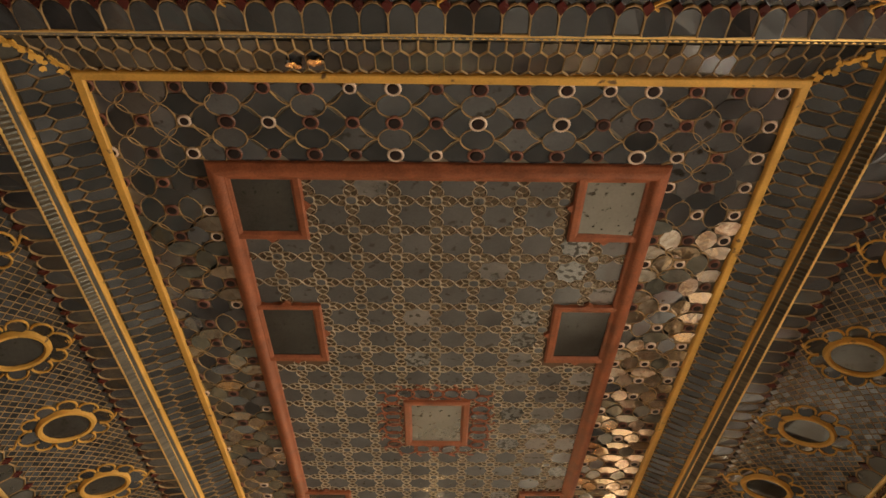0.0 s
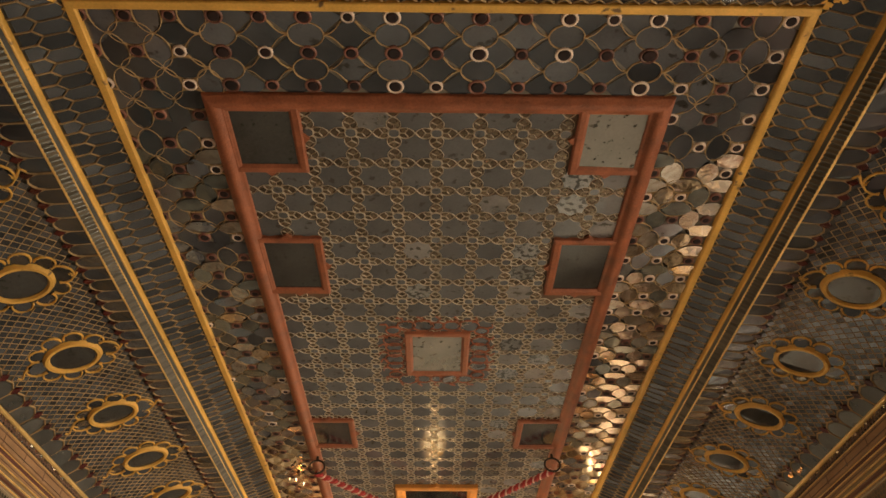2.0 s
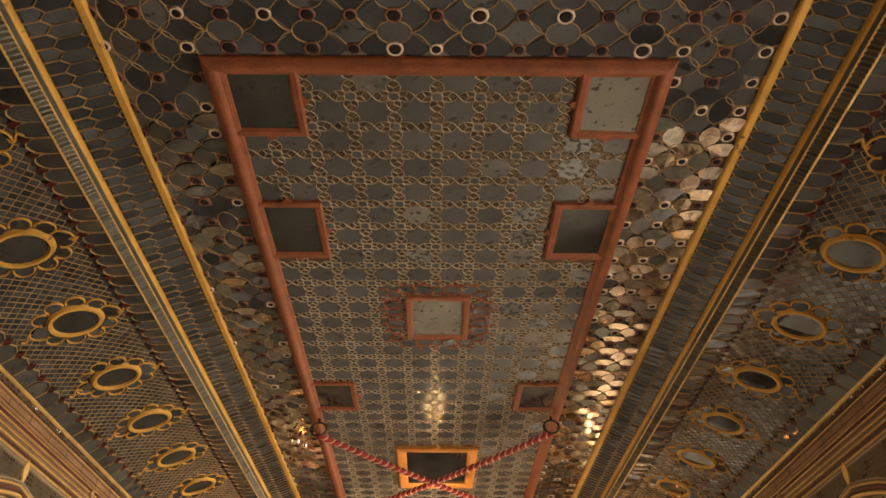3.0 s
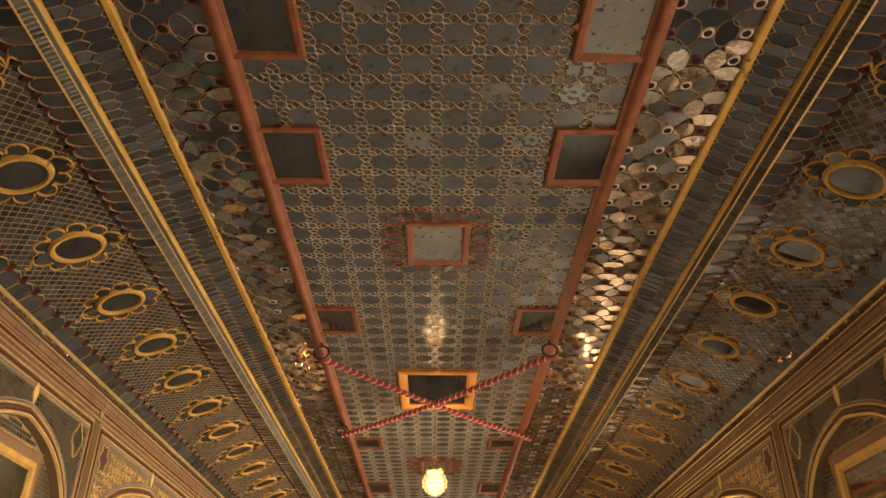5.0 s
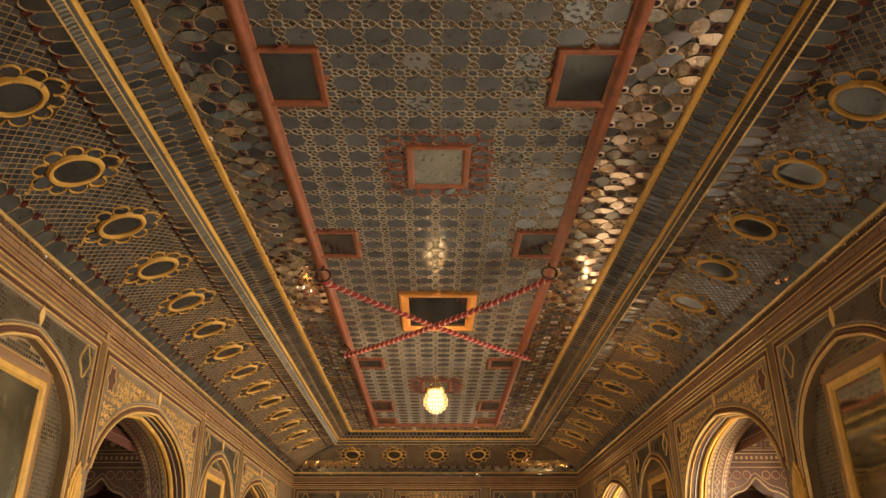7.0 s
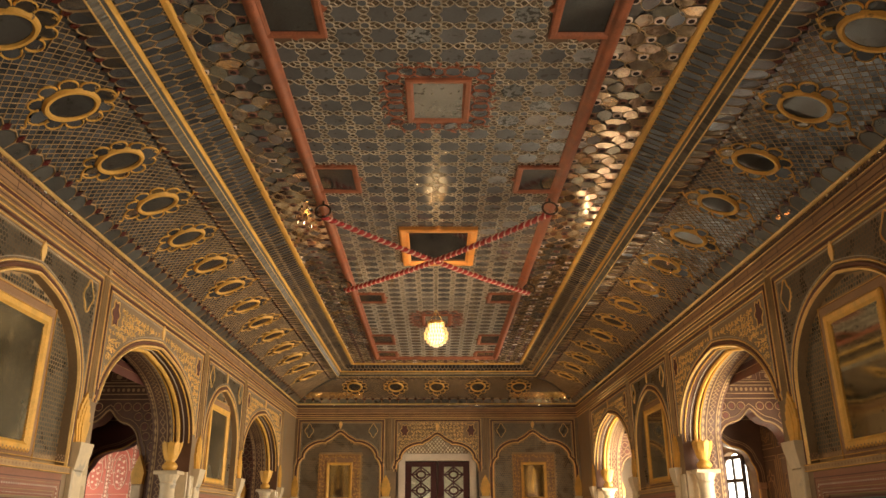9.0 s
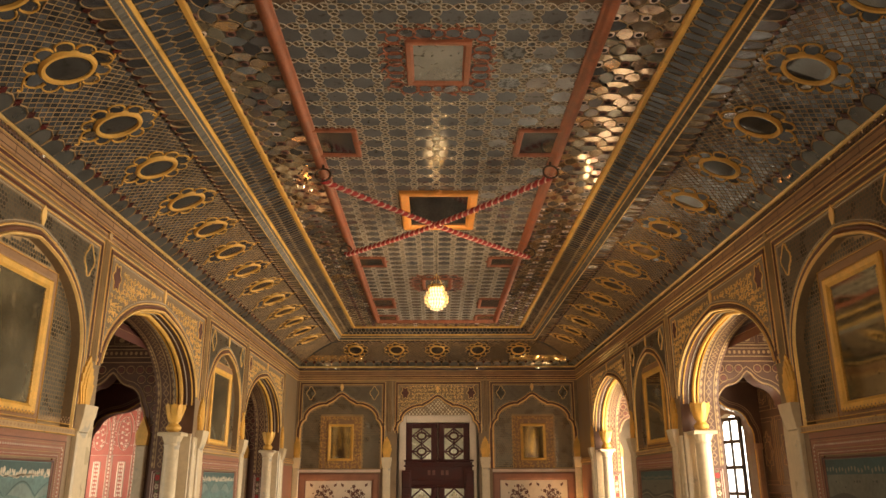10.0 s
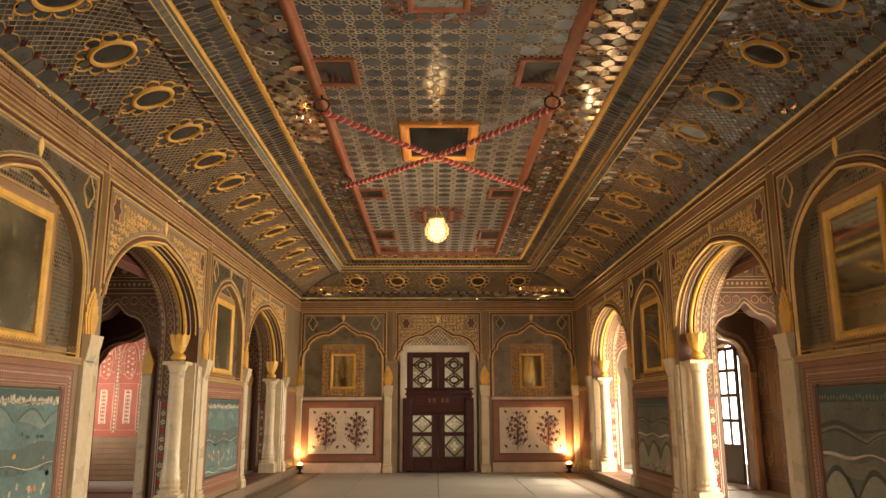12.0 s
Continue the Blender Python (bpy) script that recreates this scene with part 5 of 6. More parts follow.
for side in ("west", "east"):
    mp, m, c = wall_map(side), Mesh(), Mesh()
    for a, b in ((4.16, 5.94), (9.20, 10.96), (14.08, 15.2)):
        m.box(mp, a, b, 1.545, 1.60, 0.0, 0.02, bev=0.006)
        for z in (1.55, 1.595, 1.625):
            c.ribbon([(a, z), (b, z)], mp, 0.008, 0.006, w0=0.02 if z < 1.6 else 0.0)
        q = Mesh()
        n = round((b - a) / 0.045)
        for i in range(n):
            u = a + (b - a) * (i + 0.5) / n
            q.tile([(u - 0.014, 1.573), (u, 1.562), (u + 0.014, 1.573), (u, 1.584)], mp, 0.001, 0, 0, 0.0205, False)
        for j in range(3):
            for i in range(n):
                u, z = a + (b - a) * (i + (0.25 if j % 2 else 0.75)) / n, 1.637 + j * 0.017
                q.tile([(u - 0.011, z), (u, z - 0.008), (u + 0.011, z), (u, z + 0.008)], mp, 0.0045, 0, 0, 0.0, False)
        tagged(q.make("dado_pattern", BAND, walls[side], "small brown painted diamonds"), kind="stuff")
    m.make("dado_rail", CAME, walls[side], "pale patterned dado rail")
    c.make("dado_lines", GOLD, walls[side])
    m = Mesh()
    m.box(mp, 14.16, 15.1, 0.30, 1.50, 0.0, 0.015, bev=0.006)
    m.make("dado_panel", DADO, walls[side], "rose-brown end dado panel")


# north dado with inlaid flowering plants
def dado_panel(u0, u1):
    mp = wall_map("north")
    g = random.Random(21)
    top = tagged(new("dado_panel"), "ivory marble dado panel inlaid with dark flowering plants", "dado panel", "inlaid panels beside the door")
    top.location = mp((u0 + u1) / 2, 0.20, 0.0)
    o = Vector(top.location)
    lp = lambda a, b, w: tuple(Vector(mp(a, b, w)) - o)
    f = Mesh()
    f.surround(lp, u0 - 0.145, u1 + 0.145, 0.20, 1.37, 0.14, 0.0, 0.03)
    f.make("frame", DADO, top, "rose-brown painted frame")
    e = Mesh()
    e.ribbon(rect(u0 - 0.015, u1 + 0.015, 0.345, 1.275), lp, 0.022, 0.02, True)
    e.ribbon(rect(u0 - 0.13, u1 + 0.13, 0.215, 1.355), lp, 0.02, 0.02, True, 0, 0.015)
    e.make("dark_line", MAROON, top)
    p = Mesh()
    p.tile(rect(u0, u1, 0.36, 1.26), lp, 0.010)
    p.make("panel", IVORY, top)
    i = Mesh()
    for cu in (u0 + (u1 - u0) * 0.27, u0 + (u1 - u0) * 0.74):
        cz = 0.82
        i.ribbon([(cu, 0.44), (cu + 0.01, 0.7), (cu, 1.1)], lp, 0.012, 0.003, w0=0.010)
        for k in range(95):
            t, q = g.uniform(0, 6.28), math.sqrt(g.random())
            u, z = cu + 0.235 * q * math.cos(t), cz + 0.33 * q * math.sin(t)
            i.tile(ell(u, z, g.uniform(0.008, 0.014), g.uniform(0.014, 0.024), 6, g.uniform(0, 3)), lp, 0.003, 0, 0, 0.010, False)
        for k in range(20):
            t = 2.4 * k
            q = math.sqrt((k + 0.5) / 20)
            u, z = cu + 0.21 * q * math.cos(t), cz + 0.31 * q * math.sin(t)
            for j in range(5):
                i.tile(ell(u + 0.02 * math.cos(j * 1.257), z + 0.02 * math.sin(j * 1.257), 0.017, 0.017, 6), lp, 0.004, 0, 0, 0.010, False)
            i.ribbon([(cu, cz - 0.30), (cu + (u - cu) * 0.4, z - 0.14), (u, z)], lp, 0.007, 0.002, w0=0.010)
        for sg in (-1, 1):
            for z in (0.50, 1.16):
                i.tile([(cu + sg * 0.20, z), (cu + sg * 0.26, z + 0.03), (cu + sg * 0.25, z - 0.02), (cu + sg * 0.21, z - 0.045)], lp, 0.003, 0, 0, 0.010, False)
    i.make("flower_inlay", INLAY, top, "dark brown inlaid flowers and leaves")
    return top

dado_panel(-2.50, -1.235)
dado_panel(1.245, 2.53)
m, mp = Mesh(), wall_map("north")
for a, b in ((-2.66, -1.07), (1.10, 2.70)):
    m.box(mp, a, b, 0.0, 0.19, 0.0, 0.05, bev=0.012)
    m.box(mp, a, b, 1.385, 1.44, 0.0, 0.02, bev=0.006)
m.make("plinth", PINKWHITE, walls["north"], "pale plastered plinth and dado rail")


# ---- door ----
door = tagged(new("door"), "dark red lacquered double door with latticed glass panes", "door")
door.location = (DOOR_X, Y1 + 0.16, 0.0)
dm = lambda u, v, w: (u, -w, v)
f = Mesh()
for a, b, c, d in ((-0.76, -0.63, 0.0, 2.47), (0.63, 0.76, 0.0, 2.47), (-0.63, 0.63, 2.33, 2.47)):
    f.box(dm, a, b, c, d, -0.05, 0.07, bev=0.01)
f.make("door_frame", IVORY, door, "pale marble door frame")
GLASS_DULL = material("dusty_glass_pane", (0.26, 0.235, 0.16), 0.2, 0.2, 0.3, 5, 40, 0.05)
GLASS_PALE = material("pale_painted_pane", (0.50, 0.44, 0.31), 0.3, 0.0, 0.25, 7, 40, 0.05)
for sg in (-1, 1):
    leaf_ob = Mesh()
    a, b = (0.012, 0.625) if sg > 0 else (-0.625, -0.012)
    bars_u = [(a, a + 0.12), (b - 0.12, b)]
    for p, q in bars_u:
        leaf_ob.box(dm, p, q, 0.02, 2.32, -0.02, 0.03, bev=0.006)
    for z0, z1 in ((0.02, 0.29), (0.68, 0.76), (1.08, 1.63), (2.22, 2.32)):
        leaf_ob.box(dm, a + 0.12, b - 0.12, z0, z1, -0.018, 0.026, bev=0.006)
    leaf_ob.box(dm, a + 0.15, b - 0.15, 0.07, 0.24, 0.026, 0.034, bev=0.01)
    leaf_part = leaf_ob.make("door_leaf", DOORWOOD, door, "dark red wooden door leaf")
    for z0, z1, n in ((0.29, 0.68, 1), (0.76, 1.08, 1), (1.63, 2.22, 2)):
        u0, u1 = a + 0.12, b - 0.12
        g = Mesh()
        g.tile(rect(u0, u1, z0, z1), dm, 0.006)
        g.make("pane", GLASS_DULL, leaf_part, "dusty glass pane")
        k, c = Mesh(), Mesh()
        h = (z1 - z0) / n
        for r in range(n):
            zc, uc = z0 + h * (r + 0.5), (u0 + u1) / 2
            hw, hh = (u1 - u0) / 2, h / 2
            k.ribbon([(uc - hw, zc), (uc, zc + hh), (uc + hw, zc), (uc, zc - hh)], dm, 0.04, 0.018, True, 0, 0.006)
            if n == 1:
                for su, sz in ((1, 0), (-1, 0), (0, 1), (0, -1)):
                    c.tile(ell(uc + su * hw * 0.27, zc + sz * hh * 0.27, hw * 0.19, hh * 0.19, 9), dm, 0.004, 0, 0, 0.0065)
                c.tile(ell(uc, zc, hw * 0.14, hh * 0.14, 8), dm, 0.005, 0, 0, 0.0065)
            else:
                k.ribbon(ell(uc, zc, hw * 0.46, hh * 0.46, 12), dm, 0.04, 0.018, True, 0, 0.006)
                for su, sz in ((1, 0), (-1, 0), (0, 1), (0, -1)):
                    k.ribbon([(uc + su * hw * 0.46, zc + sz * hh * 0.46), (uc + su * hw, zc + sz * hh)], dm, 0.03, 0.018, w0=0.006)
        k.make("pane_lattice", DOORWOOD, leaf_part)
        if c.v:
            c.make("cross_shaped_inset", GLASS_PALE, leaf_part, "pale cross-shaped glass inset")
# broad stepped rail across both leaves
m = Mesh()
m.box(dm, -0.64, 0.68, 1.14, 1.58, 0.031, 0.075, bev=0.012)
for z in (1.12, 1.24, 1.50, 1.60):
    m.box(dm, -0.66, 0.70, z - 0.018, z + 0.018, 0.031, 0.095, bev=0.008)
m.make("cross_rail", DOORWOOD, door, "broad dark red stepped cross rail")
m = Mesh()
for u in (-0.17, -0.08, 0.09, 0.18):
    m.tile(rect(u - 0.028, u + 0.028, 1.33, 1.42), dm, 0.002, 0, 0, 0.0755)
m.make("faded_marks", material("faded_red_mark", (0.13, 0.05, 0.04), 0.5, 0.0, 0.3, 20, 60, 0.1), door)
m = Mesh()
m.tube([(-0.03, -0.10, 1.02), (-0.03, -0.13, 1.0), (-0.03, -0.13, 0.9), (-0.03, -0.10, 0.88)], 0.008)
m.make("door_handle", IRON, door, "dark iron pull handle", True)
# low outer gate leaves folded against the jambs
for sg in (-1, 1):
    m = Mesh()
    m.box(dm, *sorted((sg * 0.52, sg * 0.70)), 0.02, 1.42, 0.09, 0.13, bev=0.01)
    for z in (0.3, 0.7, 1.1):
        m.box(dm, *sorted((sg * 0.54, sg * 0.68)), z, z + 0.28, 0.13, 0.145, bev=0.008)
    m.make("folded_leaf", DOORWOOD, door, "narrow folded door leaf")
jali, jm = Mesh(), wall_map("north")
for i in range(23):
    for j in range(7):
        u, z = DOOR_X - 0.77 + (i + 0.5 * (j % 2)) * 0.07, 2.50 + j * 0.04
        if not north_door.inside(u, z, -0.02):
            continue
        jali.ribbon([(u - 0.035, z), (u, z + 0.04), (u + 0.035, z), (u, z - 0.04)], jm, 0.022, 0.016, True, 0, -0.14)
jp = jali.make("lattice_screen", BAND, walls["north"], "brown pierced lattice over the door")
# added pale sheet whose colour makes the lattice's holes look lit
m = Mesh()
for (ua, za), (ub, zb) in zip(north_door.curve, north_door.curve[1:]):
    m.quad(jm(ua, 2.4, -0.155), jm(ub, 2.4, -0.155), jm(ub, max(2.4, zb), -0.155), jm(ua, max(2.4, za), -0.155))
m.make("pale_backing", material("pale_sheet_for_bright_holes", (0.85, 0.74, 0.55), 0.3, 0.3, 0.3, 9, 60, 0.2), walls["north"])


# ---- floor ----
floor = Mesh()
floor.quad((XL - 3.4, -3.6, -0.02), (XR + 2.2, -3.6, -0.02), (XR + 2.2, Y1 + 0.4, -0.02), (XL - 3.4, Y1 + 0.4, -0.02))
floor = tagged(floor.make("floor", BED), "pale grey stone slab floor", "floor", kind="structure")
slab = Mesh()
SW, SL = (XR - XL - 0.12) / 4, 1.33
slab.box(flat, -SW / 2 + 0.004, SW / 2 - 0.004, -SL / 2 + 0.004, SL / 2 - 0.004, -0.02, 0.0, bev=0.003)
slab_first = slab.make("slab", FLOORM, floor)
spots = [(XL + 0.06 + SW * (i + 0.5), 0.62 + SL * (j + 0.5)) for j in range(11) for i in range(4)]
slab_first.location = (*spots[0], 0)
for x, y in spots[1:]:
    s = slab_first.copy()
    scene.collection.objects.link(s)
    s.location = (x, y, 0)

# dark inlaid border of small squares beside the kerbs
m = Mesh()
for x0, sg in ((XL + 0.10, 1), (XR - 0.10, -1)):
    for i in range(5):
        for j in range(int((Y1 - 6.0) / 0.09)):
            if (i + j) % 2 == 0 or i in (0, 4):
                cx, cy = x0 + sg * (0.05 + 0.09 * i), 6.0 + 0.09 * j
                m.tile(rect(cx - 0.040, cx + 0.040, cy - 0.040, cy + 0.040), flat, 0.003, side=False)
tagged(m.make("inlaid_border", KERB, floor, "dark brown checkered stone inlay"), kind="stuff")

# marble kerb along the long walls, and the galleries behind the arches
for side, sg, wx, ox in (("west", -1, XL, AX_L), ("east", 1, XR, AX_R)):
    mp = wall_map(side)
    k = Mesh()
    for o, (a, b) in zip((None,) * 5, ((Y0, 6.25), (6.25, 8.86), (8.86, 11.17), (11.17, 13.84), (13.84, Y1))):
        k.box(mp, a + 0.002, b - 0.002, 0.0, FZ, 0.0, 0.07, bev=0.015)
    k.make("kerb", KERB, walls[side], "brown stone kerb")
    g = Mesh()
    g.box(flat, *sorted((wx, ox + sg * 1.4)), Y0, Y1 + 0.3, 0.0, FZ - 0.004)
    tagged(g.make("gallery_floor_" + side, FLOORM), "pale stone floor of the side gallery", "floor", kind="structure")


def gallery(side):
    sg = -1 if side == "west" else 1
    ix, ox = (XL - WT, AX_L) if side == "west" else (XR + WT, AX_R)
    om = lambda u, v, w: (ox - sg * w, u, v)          # outer wall, w into the gallery
    doors = [Opening(2.6, 0.65, FZ, 2.25, 0.0, 0.3), Opening(7.55, 0.9, FZ, 2.25, 0.0, 0.3), Opening(13.1, 0.7, FZ, 2.25, 0.0, 0.12) if side == "east" else Opening(13.15, 0.6, FZ, 2.25, 0.0, 0.12)]
    if side == "east":
        doors.insert(2, Opening(11.70, 0.61, FZ, 1.85, 0.32, 0.3))
    m = Mesh()
    stretches = [(Y0, Y1 + 0.3)] if side == "east" else [(Y0, 9.45), (12.45, Y1 + 0.3)]
    for a, b in stretches:
        ops = [o for o in doors if a < o.uc < b]
        face(m, om, a, b, 0.0, 3.2, ops, 0.0, 0)
        face(m, om, a, b, 0.0, 3.2, ops, -0.12, 0)
        for o in ops:
            reveal(m, om, o, 0.0, -0.12, 1)
    out = tagged(m.make("gallery_wall_" + side, [REVEAL if side == "west" else material("brown_gallery_paint", (0.14, 0.085, 0.048), 0.5, 0.0, 0.3, 4, 80, 0.2), CAME]), "dark brown painted outer wall of the side gallery", "wall", kind="structure")
    # cross walls with cusped arches
    half = abs(ox - ix) / 2
    cx = (ix + ox) / 2
    for y in (5.75, 9.22, 14.2):
        o = Opening(cx - (0.06 if side == "west" else 0.05), half - (0.20 if side == "west" else 0.12), FZ, 1.86, 0.60, 0.22, "cusp", 36)
        xm = lambda u, v, w, y=y: (u, y - w, v)
        m = Mesh()
        a, b = min(ix, ox), max(ix, ox)
        face(m, xm, a, b, 0.0, 3.2, [o], 0.0, 0)
        face(m, xm, a, b, 0.0, 3.2, [o], -0.22, 0)
        reveal(m, xm, o, 0.0, -0.22, 1)
        w = tagged(m.make("cross_wall_" + side, [REVEAL, MAROON]), "brown painted cross wall with a cusped arch", "wall", kind="structure")
        g, q = Mesh(), Mesh()
        g.ribbon(o.offset(0.02), xm, 0.022, 0.012)
        g.ribbon(o.offset(0.075), xm, 0.010, 0.008)
        for z in (2.60, 2.66, 2.76, 2.80):
            g.ribbon([(a, z), (b, z)], xm, 0.012, 0.014)
        for k in range(int((b - a) / 0.06)):
            q.tile(ell(a + 0.03 + k * 0.06, 2.71, 0.018, 0.022, 6), xm, 0.004)
        rose = Mesh()
        for i in range(int((b - a) / 0.115)):
            for j in range(7):
                u, z = a + 0.075 + i * 0.115 + (0.03 if j % 2 else 0.0), 1.82 + j * 0.115
                if z > 2.53 or u > b - 0.06 or any(o.inside(u + 0.05 * c_, z + 0.05 * s_, 0.075) for c_, s_ in ((1, 0), (-1, 0), (0, 1), (0, -1))):
                    continue
                q.ribbon(ell(u, z, 0.047, 0.047, 14), xm, 0.010, 0.007, True)
                rose.tile([(u + 0.032 * (1 + 0.22 * math.cos(5 * t)) * math.cos(t), z + 0.032 * (1 + 0.22 * math.cos(5 * t)) * math.sin(t)) for t in np.linspace(0, 6.283, 20, False)], xm, 0.005)
        tagged(rose.make("painted_rosettes", INLAY, w, "dark painted rosettes"), kind="stuff")
        for i in range(5):
            u = a + (b - a) * (i + 0.5) / 5
            for z in (2.87, 2.98):
                g.ribbon(rect(u - 0.09, u + 0.09, z - 0.045, z + 0.045), xm, 0.007, 0.006, True)
                q.tile(ell(u, z, 0.035, 0.03, 8), xm, 0.006)
        g.make("gold_lines", CAME, w)
        tagged(q.make("painted_scrolls", CAME, w), kind="stuff")
        for sx in (-1, 1):
            jamb = Mesh()
            c = o.uc + sx * (o.hw + 0.03)
            jamb.box(xm, c - 0.06, c + 0.06, FZ, 1.62, 0.0, 0.07, bev=0.012)
            jamb.make("jamb_column", MARBLE, w, "white marble jamb")
            lf = Mesh()
            lf.tile([(c - 0.06, 1.625), (c + 0.06, 1.625), (c + 0.075, 1.75), (c, 1.95), (c - 0.075, 1.75)], xm, 0.07)
            lf.make("leaf_capital", GOLD_LEAF, w, "gilded leaf capital")
    # vault
    v = Mesh()
    n = 14
    pts = [(cx - half * math.cos(math.pi * i / n), 2.62 + 0.42 * math.sin(math.pi * i / n)) for i in range(n + 1)]
    for (xa, za), (xb, zb) in zip(pts, pts[1:]):
        v.quad((xa, Y0, za), (xb, Y0, zb), (xb, Y1 + 0.3, zb), (xa, Y1 + 0.3, za))
    v = tagged(v.make("ceiling_gallery_" + side, MAROON), "dark painted barrel vault with small mirrors", "ceiling", kind="structure")
    st, rib = Mesh(), Mesh()
    g = random.Random(9)
    for i, ((xa, za), (xb, zb)) in enumerate(zip(pts, pts[1:])):
        L = math.hypot(xb - xa, zb - za)
        tx, tz = (xb - xa) / L, (zb - za) / L
        nx, nz = (tz, -tx) if -tx < 0 else (-tz, tx)
        for k in range(92):
            y = 5.9 + k * 0.1 + (0.05 if i % 2 else 0)
            mid = lambda a, b, w: ((xa + xb) / 2 + tx * a + nx * w, y + b, (za + zb) / 2 + tz * a + nz * w)
            r = g.uniform(0.020, 0.030)
            st.add([mid(-r, 0, 0.010), mid(0, -r, 0.010 + g.uniform(0, 0.010)), mid(r, 0, 0.012), mid(0, r, 0.010 + g.uniform(0, 0.010))], ((0, 1, 2, 3),))
        if 0 < i:
            rib.box(lambda a, b, w: (xa + a + nx * w, b, za + nz * w), -0.006, 0.006, 5.8, Y1, 0.0, 0.008)
    rib.make("vault_lines", CAME, v, "tan painted lines along the vault")
    tagged(st.make("vault_mirrors", MIRROR_GLINT, v, "small bright mirror diamonds"), kind="stuff")
    p, g = Mesh(), Mesh()
    ym = om
    for a, b in ((9.5, 10.6), (6.0, 6.6), (8.5, 9.2), (13.8, 14.15)):
        if side == "west" and a == 9.5:
            continue
        for z0, z1 in ((0.3, 1.05), (1.15, 2.0), (2.1, 2.5)):
            n = max(1, round((b - a) / 0.5))
            for i in range(n):
                u0, u1 = a + (b - a) * i / n + 0.03, a + (b - a) * (i + 1) / n - 0.03
                p.ribbon(rect(u0, u1, z0, z1), ym, 0.016, 0.01, True)
                g.ribbon(rect(u0 + 0.05, u1 - 0.05, z0 + 0.05, z1 - 0.05), ym, 0.010, 0.008, True)
                cu, cz = (u0 + u1) / 2, (z0 + z1) / 2
                for q in (0.5, 0.8):
                    g.ribbon([(cu + (u1 - u0) * 0.33 * q * math.cos(t) * (1 + 0.15 * math.cos(8 * t)), cz + (z1 - z0) * 0.33 * q * math.sin(t) * (1 + 0.15 * math.cos(8 * t))) for t in np.linspace(0, 6.283, 32, False)], ym, 0.010, 0.006, True)
    p.make("panel_lines", CAME, out, "tan panel lines")
    tagged(g.make("painted_rosettes", CAME, out), kind="stuff")
    return out

gallery("west")
gallery("east")

# the west bay with the pink wall
m = Mesh()
m.quad((-5.9, 12.3, FZ), (-3.9, 12.3, FZ), (-3.9, 12.3, 3.2), (-5.9, 12.3, 3.2))
m.quad((-5.9, 12.45, FZ), (-3.9, 12.45, FZ), (-3.9, 12.45, 3.2), (-5.9, 12.45, 3.2))
m.quad((-3.9, 12.3, FZ), (-3.9, 12.45, FZ), (-3.9, 12.45, 3.2), (-3.9, 12.3, 3.2))
m.quad((-5.9, 9.45, FZ), (AX_L, 9.45, FZ), (AX_L, 9.45, 3.2), (-5.9, 9.45, 3.2))
for a, b, c, d in ((9.45, 10.6, FZ, 3.2), (12.05, 12.3, FZ, 3.2), (10.6, 12.05, FZ, 0.6), (10.6, 12.05, 2.4, 3.2)):
    m.quad((-5.85, a, c), (-5.85, b, c), (-5.85, b, d), (-5.85, a, d))
m.quad((-5.9, 9.4, 3.0), (AX_L, 9.4, 3.0), (AX_L, 12.5, 3.0), (-5.9, 12.5, 3.0))
pink = tagged(m.make("wall_bay", PINK), "pink-red painted wall of the sunlit bay", "wall", kind="structure")
xm = lambda u, v, w: (u, 12.3 - w, v)
m, q = Mesh(), Mesh()
m.box(xm, -5.85, -3.95, FZ, 0.80, 0.0, 0.05, bev=0.01)
m.make("dado", material("beige_dado_paint", (0.27, 0.175, 0.105), 0.6, 0.0, 0.2, 4, 60, 0.15), pink, "pale beige panelled dado")
for k in range(7):
    q.ribbon([(-5.85, 0.22 + k * 0.08), (-3.95, 0.22 + k * 0.08)], xm, 0.008, 0.006, w0=0.05)
q.make("dado_lines", DADO, pink)
m, q = Mesh(), Mesh()
for i in range(5):
    u = -5.65 + i * 0.38
    m.ribbon(rect(u - 0.15, u + 0.15, 0.9, 1.62), xm, 0.016, 0.008, True)
    m.ribbon(rect(u - 0.045, u + 0.045, 1.0, 1.52), xm, 0.03, 0.008, True)
    m.ribbon(arch(u, 0.14, 2.0, 0.3), xm, 0.016, 0.008)
    for e in (0.165, 0.215):
        m.ribbon([(u + e, 0.85), (u + e, 2.8)], xm, 0.008, 0.008)
    for j in range(32):
        m.tile(ell(u + 0.19, 0.88 + j * 0.06, 0.013, 0.022, 6), xm, 0.006)
    for j in range(9):
        for sg in (-1, 1):
            m.tile(ell(u + sg * 0.016, 1.03 + j * 0.06, 0.013, 0.02, 6), xm, 0.009)
    m.ribbon(ell(u, 1.95, 0.10, 0.26, 16), xm, 0.012, 0.008, True)
    for j in range(10):
        m.tile(ell(u + 0.035 * (-1) ** j, 1.76 + j * 0.042, 0.018, 0.02, 6), xm, 0.006)
scrolls(q, xm, -5.8, -3.95, 1.68, 2.6, lambda u, z: True, 0.17, 0.05, 8, 0.009)
m.make("painted_panels", PINKWHITE, pink, "pale painted panels")
tagged(q.make("painted_scrolls", PINKWHITE, pink), kind="stuff")

